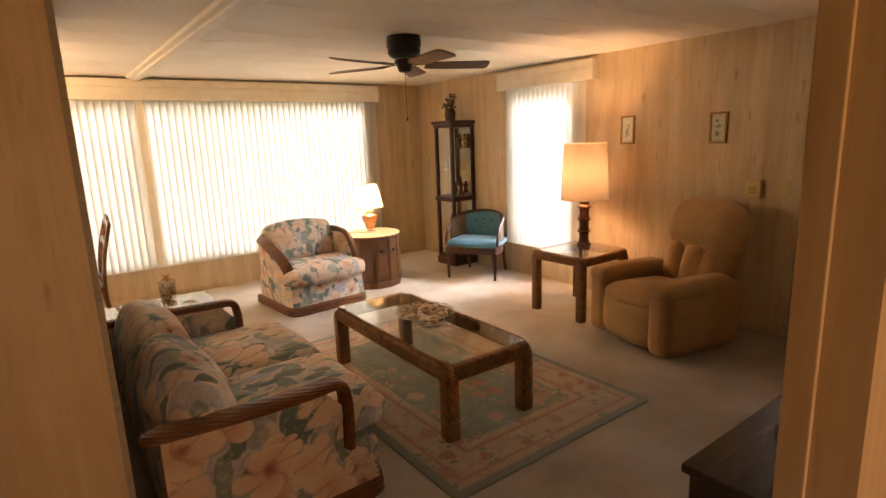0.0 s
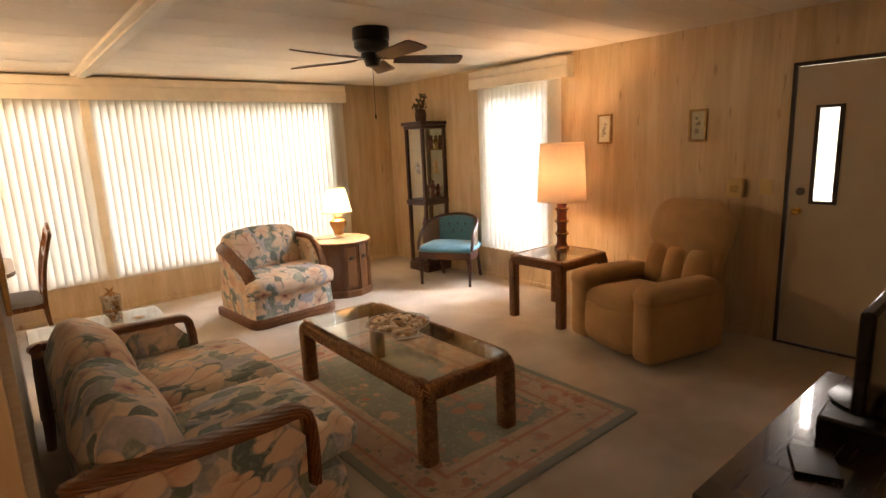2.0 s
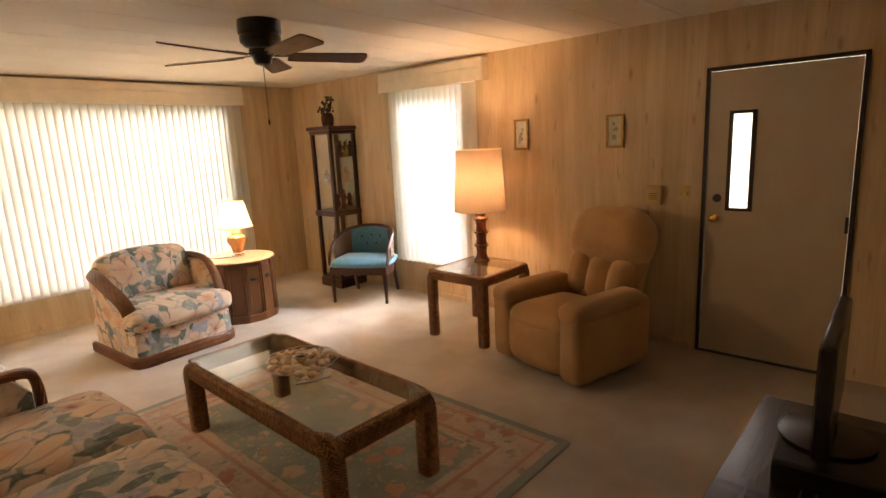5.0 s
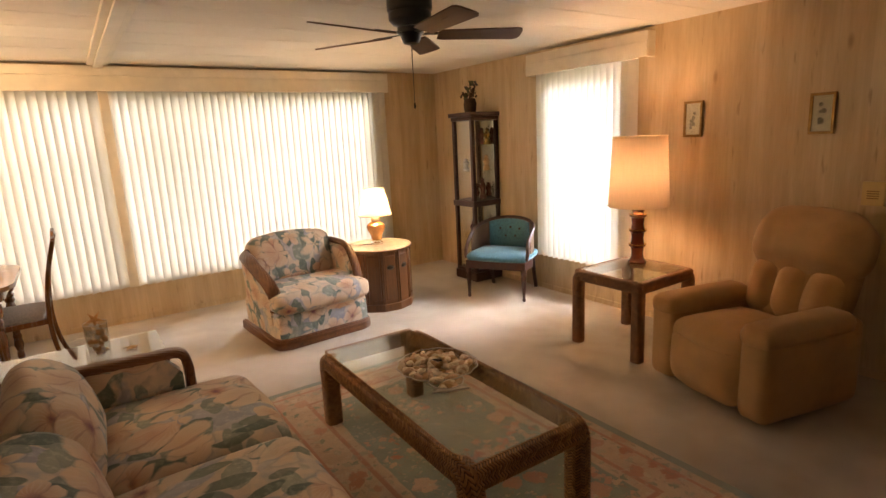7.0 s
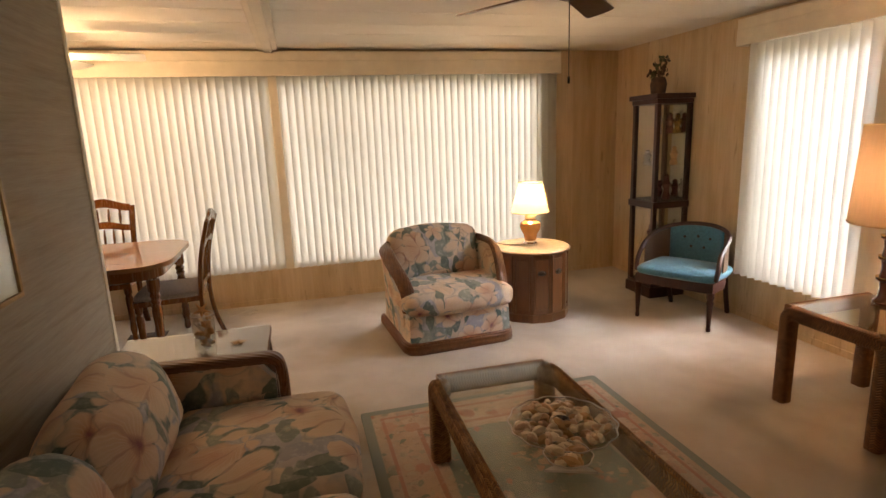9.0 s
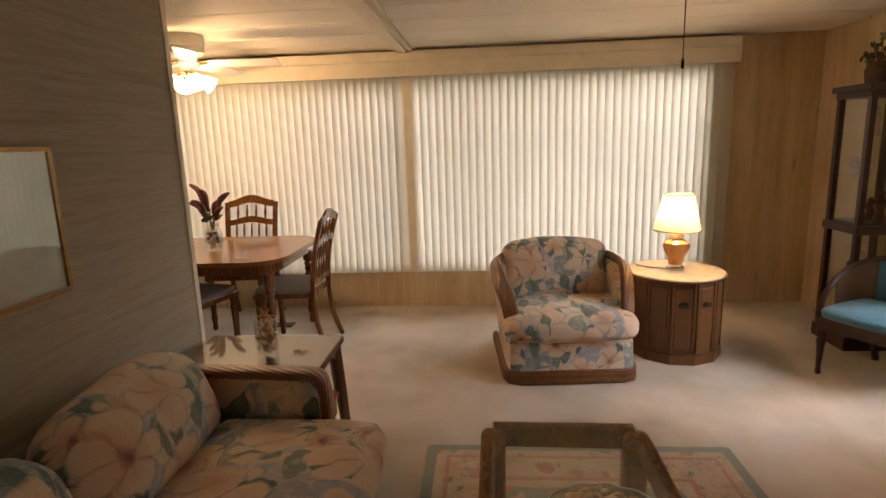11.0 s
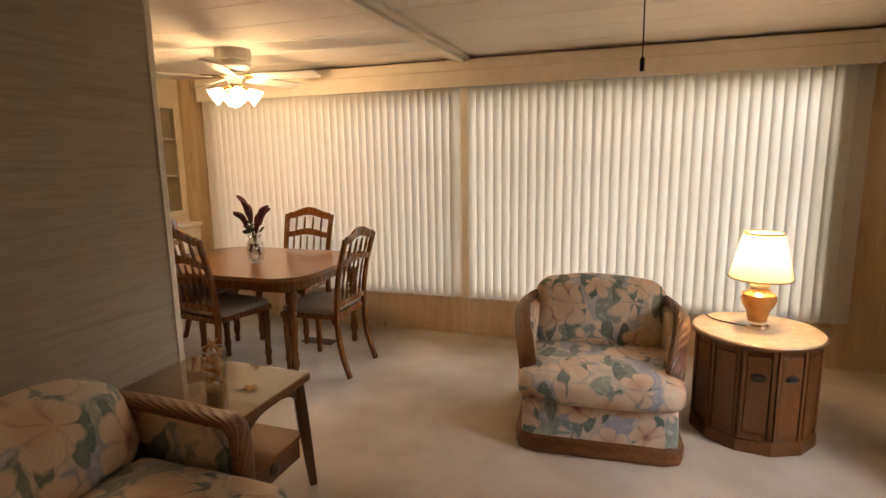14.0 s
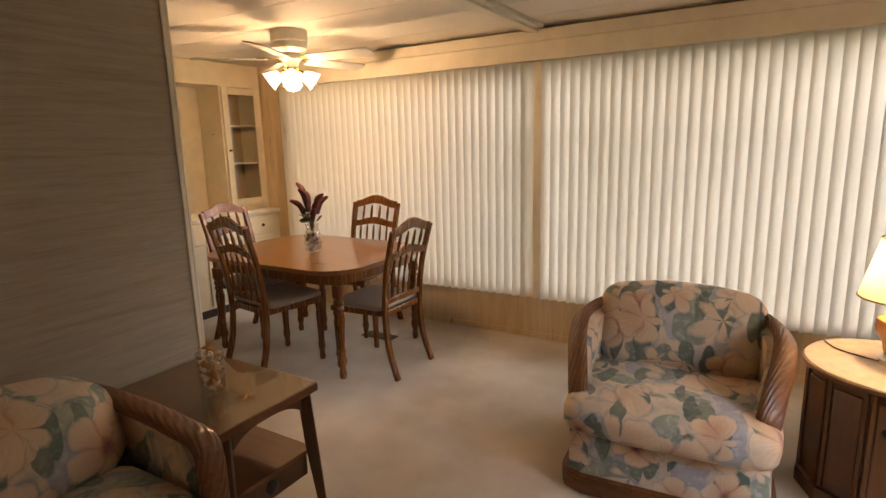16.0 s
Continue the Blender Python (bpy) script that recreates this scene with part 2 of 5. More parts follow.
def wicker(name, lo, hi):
    """Plaited rattan: slanting strands that change lean round the rail, groove shade painted into the dark joints."""
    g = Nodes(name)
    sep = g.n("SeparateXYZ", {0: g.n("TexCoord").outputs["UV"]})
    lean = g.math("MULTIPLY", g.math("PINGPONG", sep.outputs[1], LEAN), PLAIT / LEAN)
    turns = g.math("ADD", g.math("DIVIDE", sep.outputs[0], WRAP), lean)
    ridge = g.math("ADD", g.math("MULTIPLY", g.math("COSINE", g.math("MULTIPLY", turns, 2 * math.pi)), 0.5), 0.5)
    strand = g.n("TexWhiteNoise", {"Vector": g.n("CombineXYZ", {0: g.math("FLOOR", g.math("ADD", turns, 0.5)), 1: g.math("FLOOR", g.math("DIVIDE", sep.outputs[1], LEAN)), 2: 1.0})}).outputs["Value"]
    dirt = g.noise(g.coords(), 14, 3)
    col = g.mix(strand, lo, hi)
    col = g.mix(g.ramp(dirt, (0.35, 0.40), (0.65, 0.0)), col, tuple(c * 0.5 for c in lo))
    # shade of the grooves put into the colour where the plait dips
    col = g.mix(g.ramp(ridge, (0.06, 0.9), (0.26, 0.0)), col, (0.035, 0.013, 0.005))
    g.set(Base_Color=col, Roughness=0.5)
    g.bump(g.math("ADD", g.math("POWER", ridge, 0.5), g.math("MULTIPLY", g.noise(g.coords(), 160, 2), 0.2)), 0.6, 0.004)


def rug_pile():
    g = Nodes("rug_pile")
    obj = g.n("TexCoord").outputs["Object"]
    sep = g.n("SeparateXYZ", {0: obj})
    ex = g.math("SUBTRACT", RUG[0], g.math("ABSOLUTE", sep.outputs[0]))
    ey = g.math("SUBTRACT", RUG[1], g.math("ABSOLUTE", sep.outputs[1]))
    e = g.math("MINIMUM", ex, ey)
    warp = g.n("VectorMath", {0: obj, 1: g.n("VectorMath", {0: g.noise(obj, 19, 3, 0.6, color=True), 3: 0.10}, op="SCALE")}, op="ADD").outputs[0]
    flat = g.n("VectorMath", {0: warp, 1: (1, 1, 0)}, op="MULTIPLY").outputs[0]
    big = g.n("TexVoronoi", {"Vector": flat, "Scale": 7.5})
    small = g.n("TexVoronoi", {"Vector": flat, "Scale": 17})
    bc = g.n("SeparateColor", {0: big.outputs["Color"]})
    sc = g.n("SeparateColor", {0: small.outputs["Color"]})
    sage = g.ramp(g.noise(obj, 7, 3), (0.3, (0.23, 0.27, 0.225)), (0.7, (0.31, 0.35, 0.29)))
    cream = g.ramp(g.noise(obj, 9, 3), (0.3, (0.50, 0.37, 0.27)), (0.7, (0.60, 0.47, 0.36)))
    rose = g.mix(bc.outputs[0], (0.45, 0.215, 0.155), (0.60, 0.42, 0.31))
    leafs = g.mix(sc.outputs[0], (0.22, 0.27, 0.21), (0.62, 0.50, 0.38))
    inner = g.mix(g.math("MULTIPLY", g.ramp(big.outputs["Distance"], (0.38, 1.0), (0.43, 0.0)), g.ramp(bc.outputs[1], (0.66, 0.0), (0.68, 1.0))), sage, rose)
    spray = g.math("MULTIPLY", g.ramp(g.noise(obj, 3.3, 2), (0.50, 0.0), (0.54, 1.0)), g.ramp(small.outputs["Distance"], (0.38, 1.0), (0.44, 0.0)))
    inner = g.mix(spray, inner, g.mix(sc.outputs[1], (0.60, 0.45, 0.33), (0.50, 0.22, 0.16)))
    outer = g.mix(g.ramp(small.outputs["Distance"], (0.30, 1.0), (0.36, 0.0)), cream, leafs)
    outer = g.mix(g.math("MULTIPLY", g.ramp(big.outputs["Distance"], (0.33, 1.0), (0.38, 0.0)), g.ramp(bc.outputs[1], (0.38, 0.0), (0.4, 1.0))), outer, rose)
    wob = g.math("ADD", e, g.math("MULTIPLY", g.math("SUBTRACT", g.noise(obj, 5, 2), 0.5), 0.05))
    col = g.mix(g.ramp(wob, (0.345, 0.0), (0.35, 1.0)), outer, inner)
    col = g.mix(g.ramp(e, (0.27, 0.0), (0.272, 1.0), (0.296, 1.0), (0.298, 0.0)), col, (0.47, 0.26, 0.19))
    col = g.mix(g.ramp(e, (0.10, 0.0), (0.102, 1.0), (0.118, 1.0), (0.12, 0.0)), col, (0.50, 0.27, 0.20))
    col = g.mix(g.ramp(e, (0.050, 1.0), (0.053, 0.0)), col, (0.27, 0.31, 0.27))
    tiny = g.n("TexVoronoi", {"Vector": flat, "Scale": 42})
    tc = g.n("SeparateColor", {0: tiny.outputs["Color"]})
    dots = g.math("MULTIPLY", g.ramp(tiny.outputs["Distance"], (0.34, 0.8), (0.42, 0.0)), g.ramp(tc.outputs[1], (0.45, 0.0), (0.47, 1.0)))
    busy = g.math("MULTIPLY", dots, g.ramp(e, (0.055, 0.0), (0.06, 1.0)))
    col = g.mix(g.math("MULTIPLY", busy, 0.7), col, g.mix(tc.outputs[0], (0.30, 0.22, 0.17), (0.62, 0.52, 0.41)))
    pile = g.noise(obj, 300, 2, 0.7)
    g.set(Base_Color=g.mix(g.ramp(pile, (0.3, 0.3), (0.6, 0.0)), col, (0.20, 0.17, 0.13)), Roughness=0.95)
    g.bump(g.math("ADD", pile, g.math("MULTIPLY", big.outputs["Distance"], 0.8)), 0.5, 0.008)


def cloth_light(name, color, through_color, share):
    """Thin material that lets some light through: blinds and lampshades."""
    g = Nodes(name)
    g.t.nodes.remove(g.b)
    n = g.noise(g.coords(scale=(80, 80, 8)), 1, 3)
    tint = tuple(c * 0.93 for c in color)
    d = g.n("BsdfDiffuse", {"Color": g.ramp(n, (0.3, tint), (0.7, color))})
    tr = g.n("BsdfTranslucent", {"Color": (*through_color, 1)})
    g.put(g.out.inputs[0], g.n("MixShader", {0: share, 1: d, 2: tr}))


def pane_glass(name, tint=(0.96, 0.975, 0.96), head_on=0.04):
    """Flat sheet glass: clear straight through, glossy at a glance."""
    g = Nodes(name)
    g.t.nodes.remove(g.b)
    lw = g.n("LayerWeight", {"Blend": 0.5}).outputs["Facing"]
    f = g.math("ADD", head_on, g.math("MULTIPLY", g.math("POWER", lw, 5.0), 0.90))
    g.put(g.out.inputs[0], g.n("MixShader", {0: f, 1: g.n("BsdfTransparent", {"Color": (*tint, 1)}), 2: g.n("BsdfGlossy", {"Roughness": 0.02, "Color": (1, 1, 1, 1)})}))


def glow(name, color, strength):
    g = Nodes(name)
    g.set(Base_Color=color, Emission_Color=color, Emission_Strength=strength)


RUG = (0.757, 1.195)
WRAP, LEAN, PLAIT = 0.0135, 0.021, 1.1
panel_wall(), carpet(), ceiling_panel(), wallpaper(), floral(), rug_pile()
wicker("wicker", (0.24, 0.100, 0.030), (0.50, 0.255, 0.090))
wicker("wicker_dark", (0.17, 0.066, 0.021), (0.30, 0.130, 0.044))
wood("rattan", (0.070, 0.021, 0.005), (0.21, 0.076, 0.019), 0.38, 1, 2.0, 0.1)
wood("maple", (0.090, 0.026, 0.0045), (0.19, 0.066, 0.0115), 0.26, 2, 1.0, 0.3)
wood("maple_top", (0.165, 0.056, 0.0095), (0.265, 0.103, 0.019), 0.30, 0, 1.0, 0.7, 0.05)
wood("walnut", (0.050, 0.018, 0.006), (0.10, 0.038, 0.012), 0.3, 2, 1.0, 0.3)
wood("walnut_top", (0.095, 0.031, 0.007), (0.17, 0.062, 0.014), 0.5, 0, 1.0, 0.0)
wood("dark_mahogany", (0.030, 0.008, 0.004), (0.068, 0.019, 0.009), 0.40)
wood("espresso", (0.020, 0.011, 0.006), (0.042, 0.024, 0.013), 0.25, 0, 1.0, 0.6, 0.03)
wood("lamp_wood", (0.07, 0.016, 0.008), (0.14, 0.036, 0.018), 0.22, 2, 1.0, 0.5)
wood("blade_wood", (0.075, 0.034, 0.018), (0.15, 0.070, 0.034), 0.3, 0)
wood("drum_wood", (0.075, 0.026, 0.007), (0.175, 0.066, 0.018), 0.4, 2, 1.0, 0.2)
plain("recliner_velour", (0.44, 0.265, 0.120), 0.95, vary=0.11, scale=5, bump=0.2, Sheen_Weight=0.1)
plain("teal_velvet", (0.055, 0.20, 0.285), 0.8, vary=0.22, scale=50, bump=0.2, Sheen_Weight=0.25)
plain("cane", (0.15, 0.085, 0.048), 0.6, vary=0.3, scale=150, bump=0.5)
plain("seat_fabric", (0.25, 0.205, 0.165), 0.9, vary=0.25, scale=90, bump=0.3)
plain("white_trim", (0.74, 0.68, 0.56), 0.5, vary=0.05, scale=6)
plain("valance_board", (0.76, 0.69, 0.56), 0.55, vary=0.07, scale=8)
plain("cream_cabinet", (0.68, 0.60, 0.44), 0.45, vary=0.06, scale=7)
plain("door_paint", (0.52, 0.44, 0.33), 0.45, vary=0.05, scale=5)
plain("dark_trim", (0.022, 0.014, 0.009), 0.4, vary=0.2)
plain("brass", (0.62, 0.42, 0.14), 0.25, 1.0, vary=0.1)
plain("gold_frame", (0.33, 0.20, 0.07), 0.4, 0.6, vary=0.25)
plain("chrome", (0.75, 0.72, 0.68), 0.12, 1.0, vary=0.05)
plain("black_plastic", (0.012, 0.012, 0.013), 0.25, vary=0.2, bump=0)
plain("black_metal", (0.010, 0.009, 0.009), 0.3, 0.2, vary=0.3, bump=0)
plain("white_enamel", (0.78, 0.74, 0.66), 0.3, vary=0.04, bump=0)
plain("cream_plastic", (0.66, 0.50, 0.22), 0.4, vary=0.05)
plain("paper", (0.70, 0.66, 0.56), 0.8, vary=0.08, scale=30)
plain("ink", (0.34, 0.32, 0.28), 0.8, vary=0.4, scale=60)
plain("tabletop_laminate", (0.66, 0.52, 0.34), 0.22, vary=0.12, scale=18, bump=0)
plain("amber_ceramic", (0.50, 0.22, 0.065), 0.15, vary=0.2, scale=12, bump=0, Coat_Weight=0.5)
plain("shell_pale", (0.74, 0.62, 0.46), 0.4, vary=0.25, scale=40)
plain("shell_tan", (0.55, 0.34, 0.18), 0.4, vary=0.35, scale=40)
plain("shell_rosy", (0.60, 0.40, 0.27), 0.4, vary=0.3, scale=40)
plain("shell_dark", (0.03, 0.022, 0.018), 0.4, vary=0.3)
plain("dried_brown", (0.075, 0.040, 0.022), 0.8, vary=0.4)
plain("dried_red", (0.10, 0.022, 0.026), 0.8, vary=0.4)
plain("leaf_green", (0.075, 0.085, 0.035), 0.7, vary=0.3)
plain("porcelain", (0.62, 0.58, 0.54), 0.2, vary=0.08)
plain("soil_ground", (0.13, 0.15, 0.07), 0.95, vary=0.4, scale=3)
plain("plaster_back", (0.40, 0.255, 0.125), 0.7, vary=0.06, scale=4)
plain("starfish", (0.50, 0.26, 0.10), 0.7, vary=0.2)
plain("steel_grey", (0.10, 0.10, 0.10), 0.35, 0.6, vary=0.1)
plain("picture_grey", (0.62, 0.63, 0.60), 0.3, vary=0.1, scale=9)
plain("niche_panel", (0.47, 0.44, 0.34), 0.5, vary=0.1, scale=9)
cloth_light("blind_vinyl", (0.74, 0.71, 0.64), (0.88, 0.86, 0.80), 0.28)
cloth_light("shade_tan", (0.66, 0.50, 0.34), (0.80, 0.60, 0.42), 0.075)
cloth_light("shade_cream", (0.80, 0.68, 0.48), (0.95, 0.80, 0.52), 0.28)
pane_glass("sheet_glass")
pane_glass("window_glass", (0.97, 0.98, 0.97))
pane_glass("dish_glass", (0.94, 0.94, 0.92), 0.08)
glow("frosted_lit_glass", (1.0, 0.80, 0.50), 9.0)
g = Nodes("outdoor_green")
oc = g.ramp(g.noise(g.coords(), 0.9, 4), (0.35, (0.70, 0.80, 0.45)), (0.6, (1.0, 1.0, 0.92)))
g.set(Base_Color=(0.1, 0.1, 0.1), Emission_Color=oc, Emission_Strength=1.6)
g = Nodes("mirror")
g.set(Base_Color=(0.85, 0.85, 0.84), Metallic=1.0, Roughness=0.03)


# ---- building blocks ----
def part(name, bm, material, parent=None, label="", smooth=35, at=None):
    """Links a bmesh as one mesh object, under a thing or a part."""
    me = bpy.data.meshes.new(name)
    bmesh.ops.recalc_face_normals(bm, faces=bm.faces)
    flat = [f.material_index == 1 for f in bm.faces]
    for f in bm.faces:
        f.material_index = 0
        f.smooth = bool(smooth)
    bm.to_mesh(me)
    bm.free()
    if smooth:
        me.set_sharp_from_angle(angle=radians(smooth))
        for p, level in zip(me.polygons, flat):
            if level:
                p.use_smooth = False
    me.materials.append(MATS[material])
    ob = new(name, me)
    ob.parent = parent
    if at is not None:
        ob.matrix_basis = at if isinstance(at, Matrix) else Matrix.Translation(at)
    if label:
        ob["label"] = label
    return ob


def again(ob, at):
    """A part once more, sharing its mesh."""
    o = ob.copy()
    scene.collection.objects.link(o)
    o.matrix_basis = at if isinstance(at, Matrix) else Matrix.Translation(at)
    return o


def thing(name, x, y, z=0.0, turn=0.0, label="", category="", group="", kind=""):
    ob = new(name)
    ob.matrix_basis = pose(x, y, z, 0, 0, turn)
    ob.empty_display_size = 0.1
    return tagged(ob, label, category, group, kind)


def add_box(bm, x0, x1, y0, y1, z0, z1, bevel=0.0, seg=2):
    out = bmesh.ops.create_cube(bm, size=1.0)
    vs = out["verts"]
    for v in vs:
        v.co = Vector(((x0 + x1) / 2 + v.co.x * (x1 - x0), (y0 + y1) / 2 + v.co.y * (y1 - y0), (z0 + z1) / 2 + v.co.z * (z1 - z0)))
    if bevel:
        es = list({e for v in vs for e in v.link_edges})
        bmesh.ops.bevel(bm, geom=es, offset=bevel, segments=seg, profile=0.5, affect="EDGES")
    # the broad sides of a box stay flat; only its rounded edges are smooth
    for f in bm.faces:
        f.normal_update()
        if max(abs(f.normal.x), abs(f.normal.y), abs(f.normal.z)) > 0.9995:
            f.material_index = 1
    return bm


def box(x0, x1, y0, y1, z0, z1, bevel=0.0, seg=2):
    return add_box(bmesh.new(), x0, x1, y0, y1, z0, z1, bevel, seg)


def boxes(*rows, bevel=0.0):
    bm = bmesh.new()
    for r in rows:
        add_box(bm, *r, bevel=bevel)
    return bm


def lathe(profile, seg=28, x=0.0, y=0.0, bm=None, lobes=0, depth=0.0):
    """Turns a profile of (radius, height) about the upright axis."""
    bm = bm or bmesh.new()
    rings = []
    for r, z in profile:
        ring = []
        for i in range(seg):
            a = 2 * math.pi * i / seg
            rr = max(r, 0.0004) * (1 + depth * math.cos(lobes * a))
            ring.append(bm.verts.new((x + rr * math.cos(a), y + rr * math.sin(a), z)))
        rings.append(ring)
    for a, b in zip(rings, rings[1:]):
        for i in range(seg):
            bm.faces.new((a[i], a[(i + 1) % seg], b[(i + 1) % seg], b[i]))
    bm.faces.new(rings[0][::-1])
    bm.faces.new(rings[-1])
    return bm


def prism(points, z0, z1, bevel=0.0, seg=2):
    bm = bmesh.new()
    lo = [bm.verts.new((x, y, z0)) for x, y in points]
    hi = [bm.verts.new((x, y, z1)) for x, y in points]
    n = len(points)
    bm.faces.new(lo[::-1])
    top = bm.faces.new(hi)
    for i in range(n):
        bm.faces.new((lo[i], lo[(i + 1) % n], hi[(i + 1) % n], hi[i]))
    if bevel:
        bmesh.ops.bevel(bm, geom=list(top.edges), offset=bevel, segments=seg, profile=0.5, affect="EDGES")
    return bm


def round_rect(hx, hy, r, n=8):
    pts = []
    for cx, cy, a0 in ((hx - r, hy - r, 0), (-hx + r, hy - r, 90), (-hx + r, -hy + r, 180), (hx - r, -hy + r, 270)):
        for i in range(n + 1):
            a = radians(a0 + 90 * i / n)
            pts.append((cx + r * math.cos(a), cy + r * math.sin(a)))
    return pts


def sweep(path, profile, up=(0, 0, 1), closed=False, bm=None, sizes=None):
    """Carries a closed profile of (side, up) along a path; its UVs are metres along and round."""
    bm = bm or bmesh.new()
    uvl = bm.loops.layers.uv.verify()
    pts = [Vector(p) for p in path]
    n, m = len(pts), len(profile)
    rings, along, dist = [], [], 0.0
    up = Vector(up)
    side = None
    for i, p in enumerate(pts):
        a = pts[(i - 1) % n] if (i or closed) else p
        b = pts[(i + 1) % n] if (i < n - 1 or closed) else p
        t = (b - a).normalized()
        if side is None:
            side = t.cross(up).normalized()
        else:
            side = (side - t * side.dot(t)).normalized()
        over = side.cross(t).normalized()
        s = sizes[i] if sizes else 1.0
        rings.append([bm.verts.new(p + side * (u * s) + over * (w * s)) for u, w in profile])
        if i:
            dist += (p - pts[i - 1]).length
        along.append(dist)
    round_ = [0.0]
    for i in range(m):
        round_.append(round_[-1] + (Vector(profile[(i + 1) % m]) - Vector(profile[i])).length)
    for i in range(n if closed else n - 1):
        j = (i + 1) % n
        d1 = along[j] if j else dist + (pts[0] - pts[-1]).length
        for k in range(m):
            l = (k + 1) % m
            f = bm.faces.new((rings[i][k], rings[i][l], rings[j][l], rings[j][k]))
            for loop, uv in zip(f.loops, ((along[i], round_[k]), (along[i], round_[k + 1]), (d1, round_[k + 1]), (d1, round_[k]))):
                loop[uvl].uv = uv
    if not closed:
        bm.faces.new(rings[0][::-1])
        bm.faces.new(rings[-1])
    return bm


def circle(r, n=10, squash=1.0):
    return [(r * math.cos(2 * math.pi * i / n), r * squash * math.sin(2 * math.pi * i / n)) for i in range(n)]


def reeds(w, h, n):
    """The outline of a flat bundle of n round reeds with grooves between them."""
    pts = []
    for i in range(8 * n):
        a = 2 * math.pi * i / (8 * n)
        k = 0.90 + 0.20 * abs(math.sin(n * a / 2)) ** 0.7
        c, s = math.cos(a), math.sin(a)
        pts.append((w * k * math.copysign(abs(c) ** 0.7, c), h * k * math.copysign(abs(s) ** 0.7, s)))
    return pts


def smooth_path(points, step=5):
    """A rounded path through points."""
    pts = [Vector(p) for p in points]
    out = []
    for i in range(len(pts) - 1):
        p0, p1, p2, p3 = pts[max(i - 1, 0)], pts[i], pts[i + 1], pts[min(i + 2, len(pts) - 1)]
        for k in range(step):
            t = k / step
            out.append(0.5 * (2 * p1 + (p2 - p0) * t + (2 * p0 - 5 * p1 + 4 * p2 - p3) * t * t + (3 * p1 - p0 - 3 * p2 + p3) * t ** 3))
    out.append(pts[-1])
    return out


def bent_path(points, r, n=6):
    """A path with round bends of radius r at its inner points."""
    pts = [Vector(p) for p in points]
    out = [pts[0]]
    for a, b, c in zip(pts, pts[1:], pts[2:]):
        u, w = (a - b).normalized(), (c - b).normalized()
        s, e = b + u * r, b + w * r
        for i in range(n + 1):
            t = i / n
            out.append((1 - t) ** 2 * s + 2 * t * (1 - t) * b + t * t * e)
    out.append(pts[-1])
    return out


def cushion(x0, x1, y0, y1, z0, z1, r=0.06, puff=0.02, n=9, lumps=0.006, seed=0):
    """A soft block with round edges, a little swollen and uneven."""
    bm = bmesh.new()
    half = Vector(((x1 - x0) / 2, (y1 - y0) / 2, (z1 - z0) / 2))
    mid = Vector(((x0 + x1) / 2, (y0 + y1) / 2, (z0 + z1) / 2))
    r = min(r, *(h * 0.98 for h in half))
    found = {}

    def at(i, j, k):
        key = (i, j, k)
        if key not in found:
            p = []
            for q, h in zip(key, half):
                t = 2 * q / n - 1
                p.append(math.copysign(abs(t) ** 0.75, t) * h)
            p = Vector(p)
            core = Vector([max(-h + r, min(h - r, c)) for c, h in zip(p, half)])
            d = p - core
            if d.length > 1e-6:
                p = core + d.normalized() * r if d.length > r else p
                if sum(abs(c) > 1e-6 for c in d) > 1:
                    p = core + d.normalized() * min(r, max(abs(c) for c in d))
            u = [c / h for c, h in zip(p, half)]
            for a in range(3):
                b, c = (a + 1) % 3, (a + 2) % 3
                p[a] += math.copysign(puff * (1 - u[b] ** 2) * (1 - u[c] ** 2), u[a]) * abs(u[a]) ** 3
            w = p + mid
            p += Vector((noise.noise(w * 5 + Vector((seed, 0, 0))), noise.noise(w * 5 + Vector((0, seed, 7))), noise.noise(w * 5 + Vector((3, 0, seed))))) * lumps
            found[key] = bm.verts.new(p + mid)
        return found[key]

    for i in range(n):
        for j in range(n):
            for q in (0, n):
                bm.faces.new((at(q, i, j), at(q, i + 1, j), at(q, i + 1, j + 1), at(q, i, j + 1)))
                bm.faces.new((at(i, q, j), at(i + 1, q, j), at(i + 1, q, j + 1), at(i, q, j + 1)))
                bm.faces.new((at(i, j, q), at(i + 1, j, q), at(i + 1, j + 1, q), at(i, j + 1, q)))
    return bm


def move(bm, m):
    bmesh.ops.transform(bm, matrix=m, verts=bm.verts)
    return bm


def structure(name, bm, material, label="", smooth=0):
    return tagged(part(name, bm, material, None, label, smooth), kind="structure")


# ---- the shell of the rooms ----
X0, X1, Y0, Y1, H = -1.10, 5.87, 1.53, 7.89, 2.385
WN = (2.315, 4.96, 0.40, 2.13)
WL = (-0.32, 2.24, 0.40, 2.13)
WE = (5.06, 5.92, 0.42, 2.12)
structure("floor", box(X0 - 0.2, X1 + 0.2, -0.6, Y1 + 0.2, -0.12, 0.0), "carpet", "beige cut-pile carpet over the whole floor")
structure("ground", box(-60, 60, -60, 60, -0.9, -0.7), "soil_ground", "grassy ground outside the house")
structure("backdrop_north", box(-8, 14, 11.5, 11.6, -0.7, 6), "outdoor_green", "bright blurred greenery outside the windows")
structure("backdrop_east", box(9.5, 9.6, -4, 11.4, -0.7, 6), "outdoor_green", "bright blurred greenery outside the door")
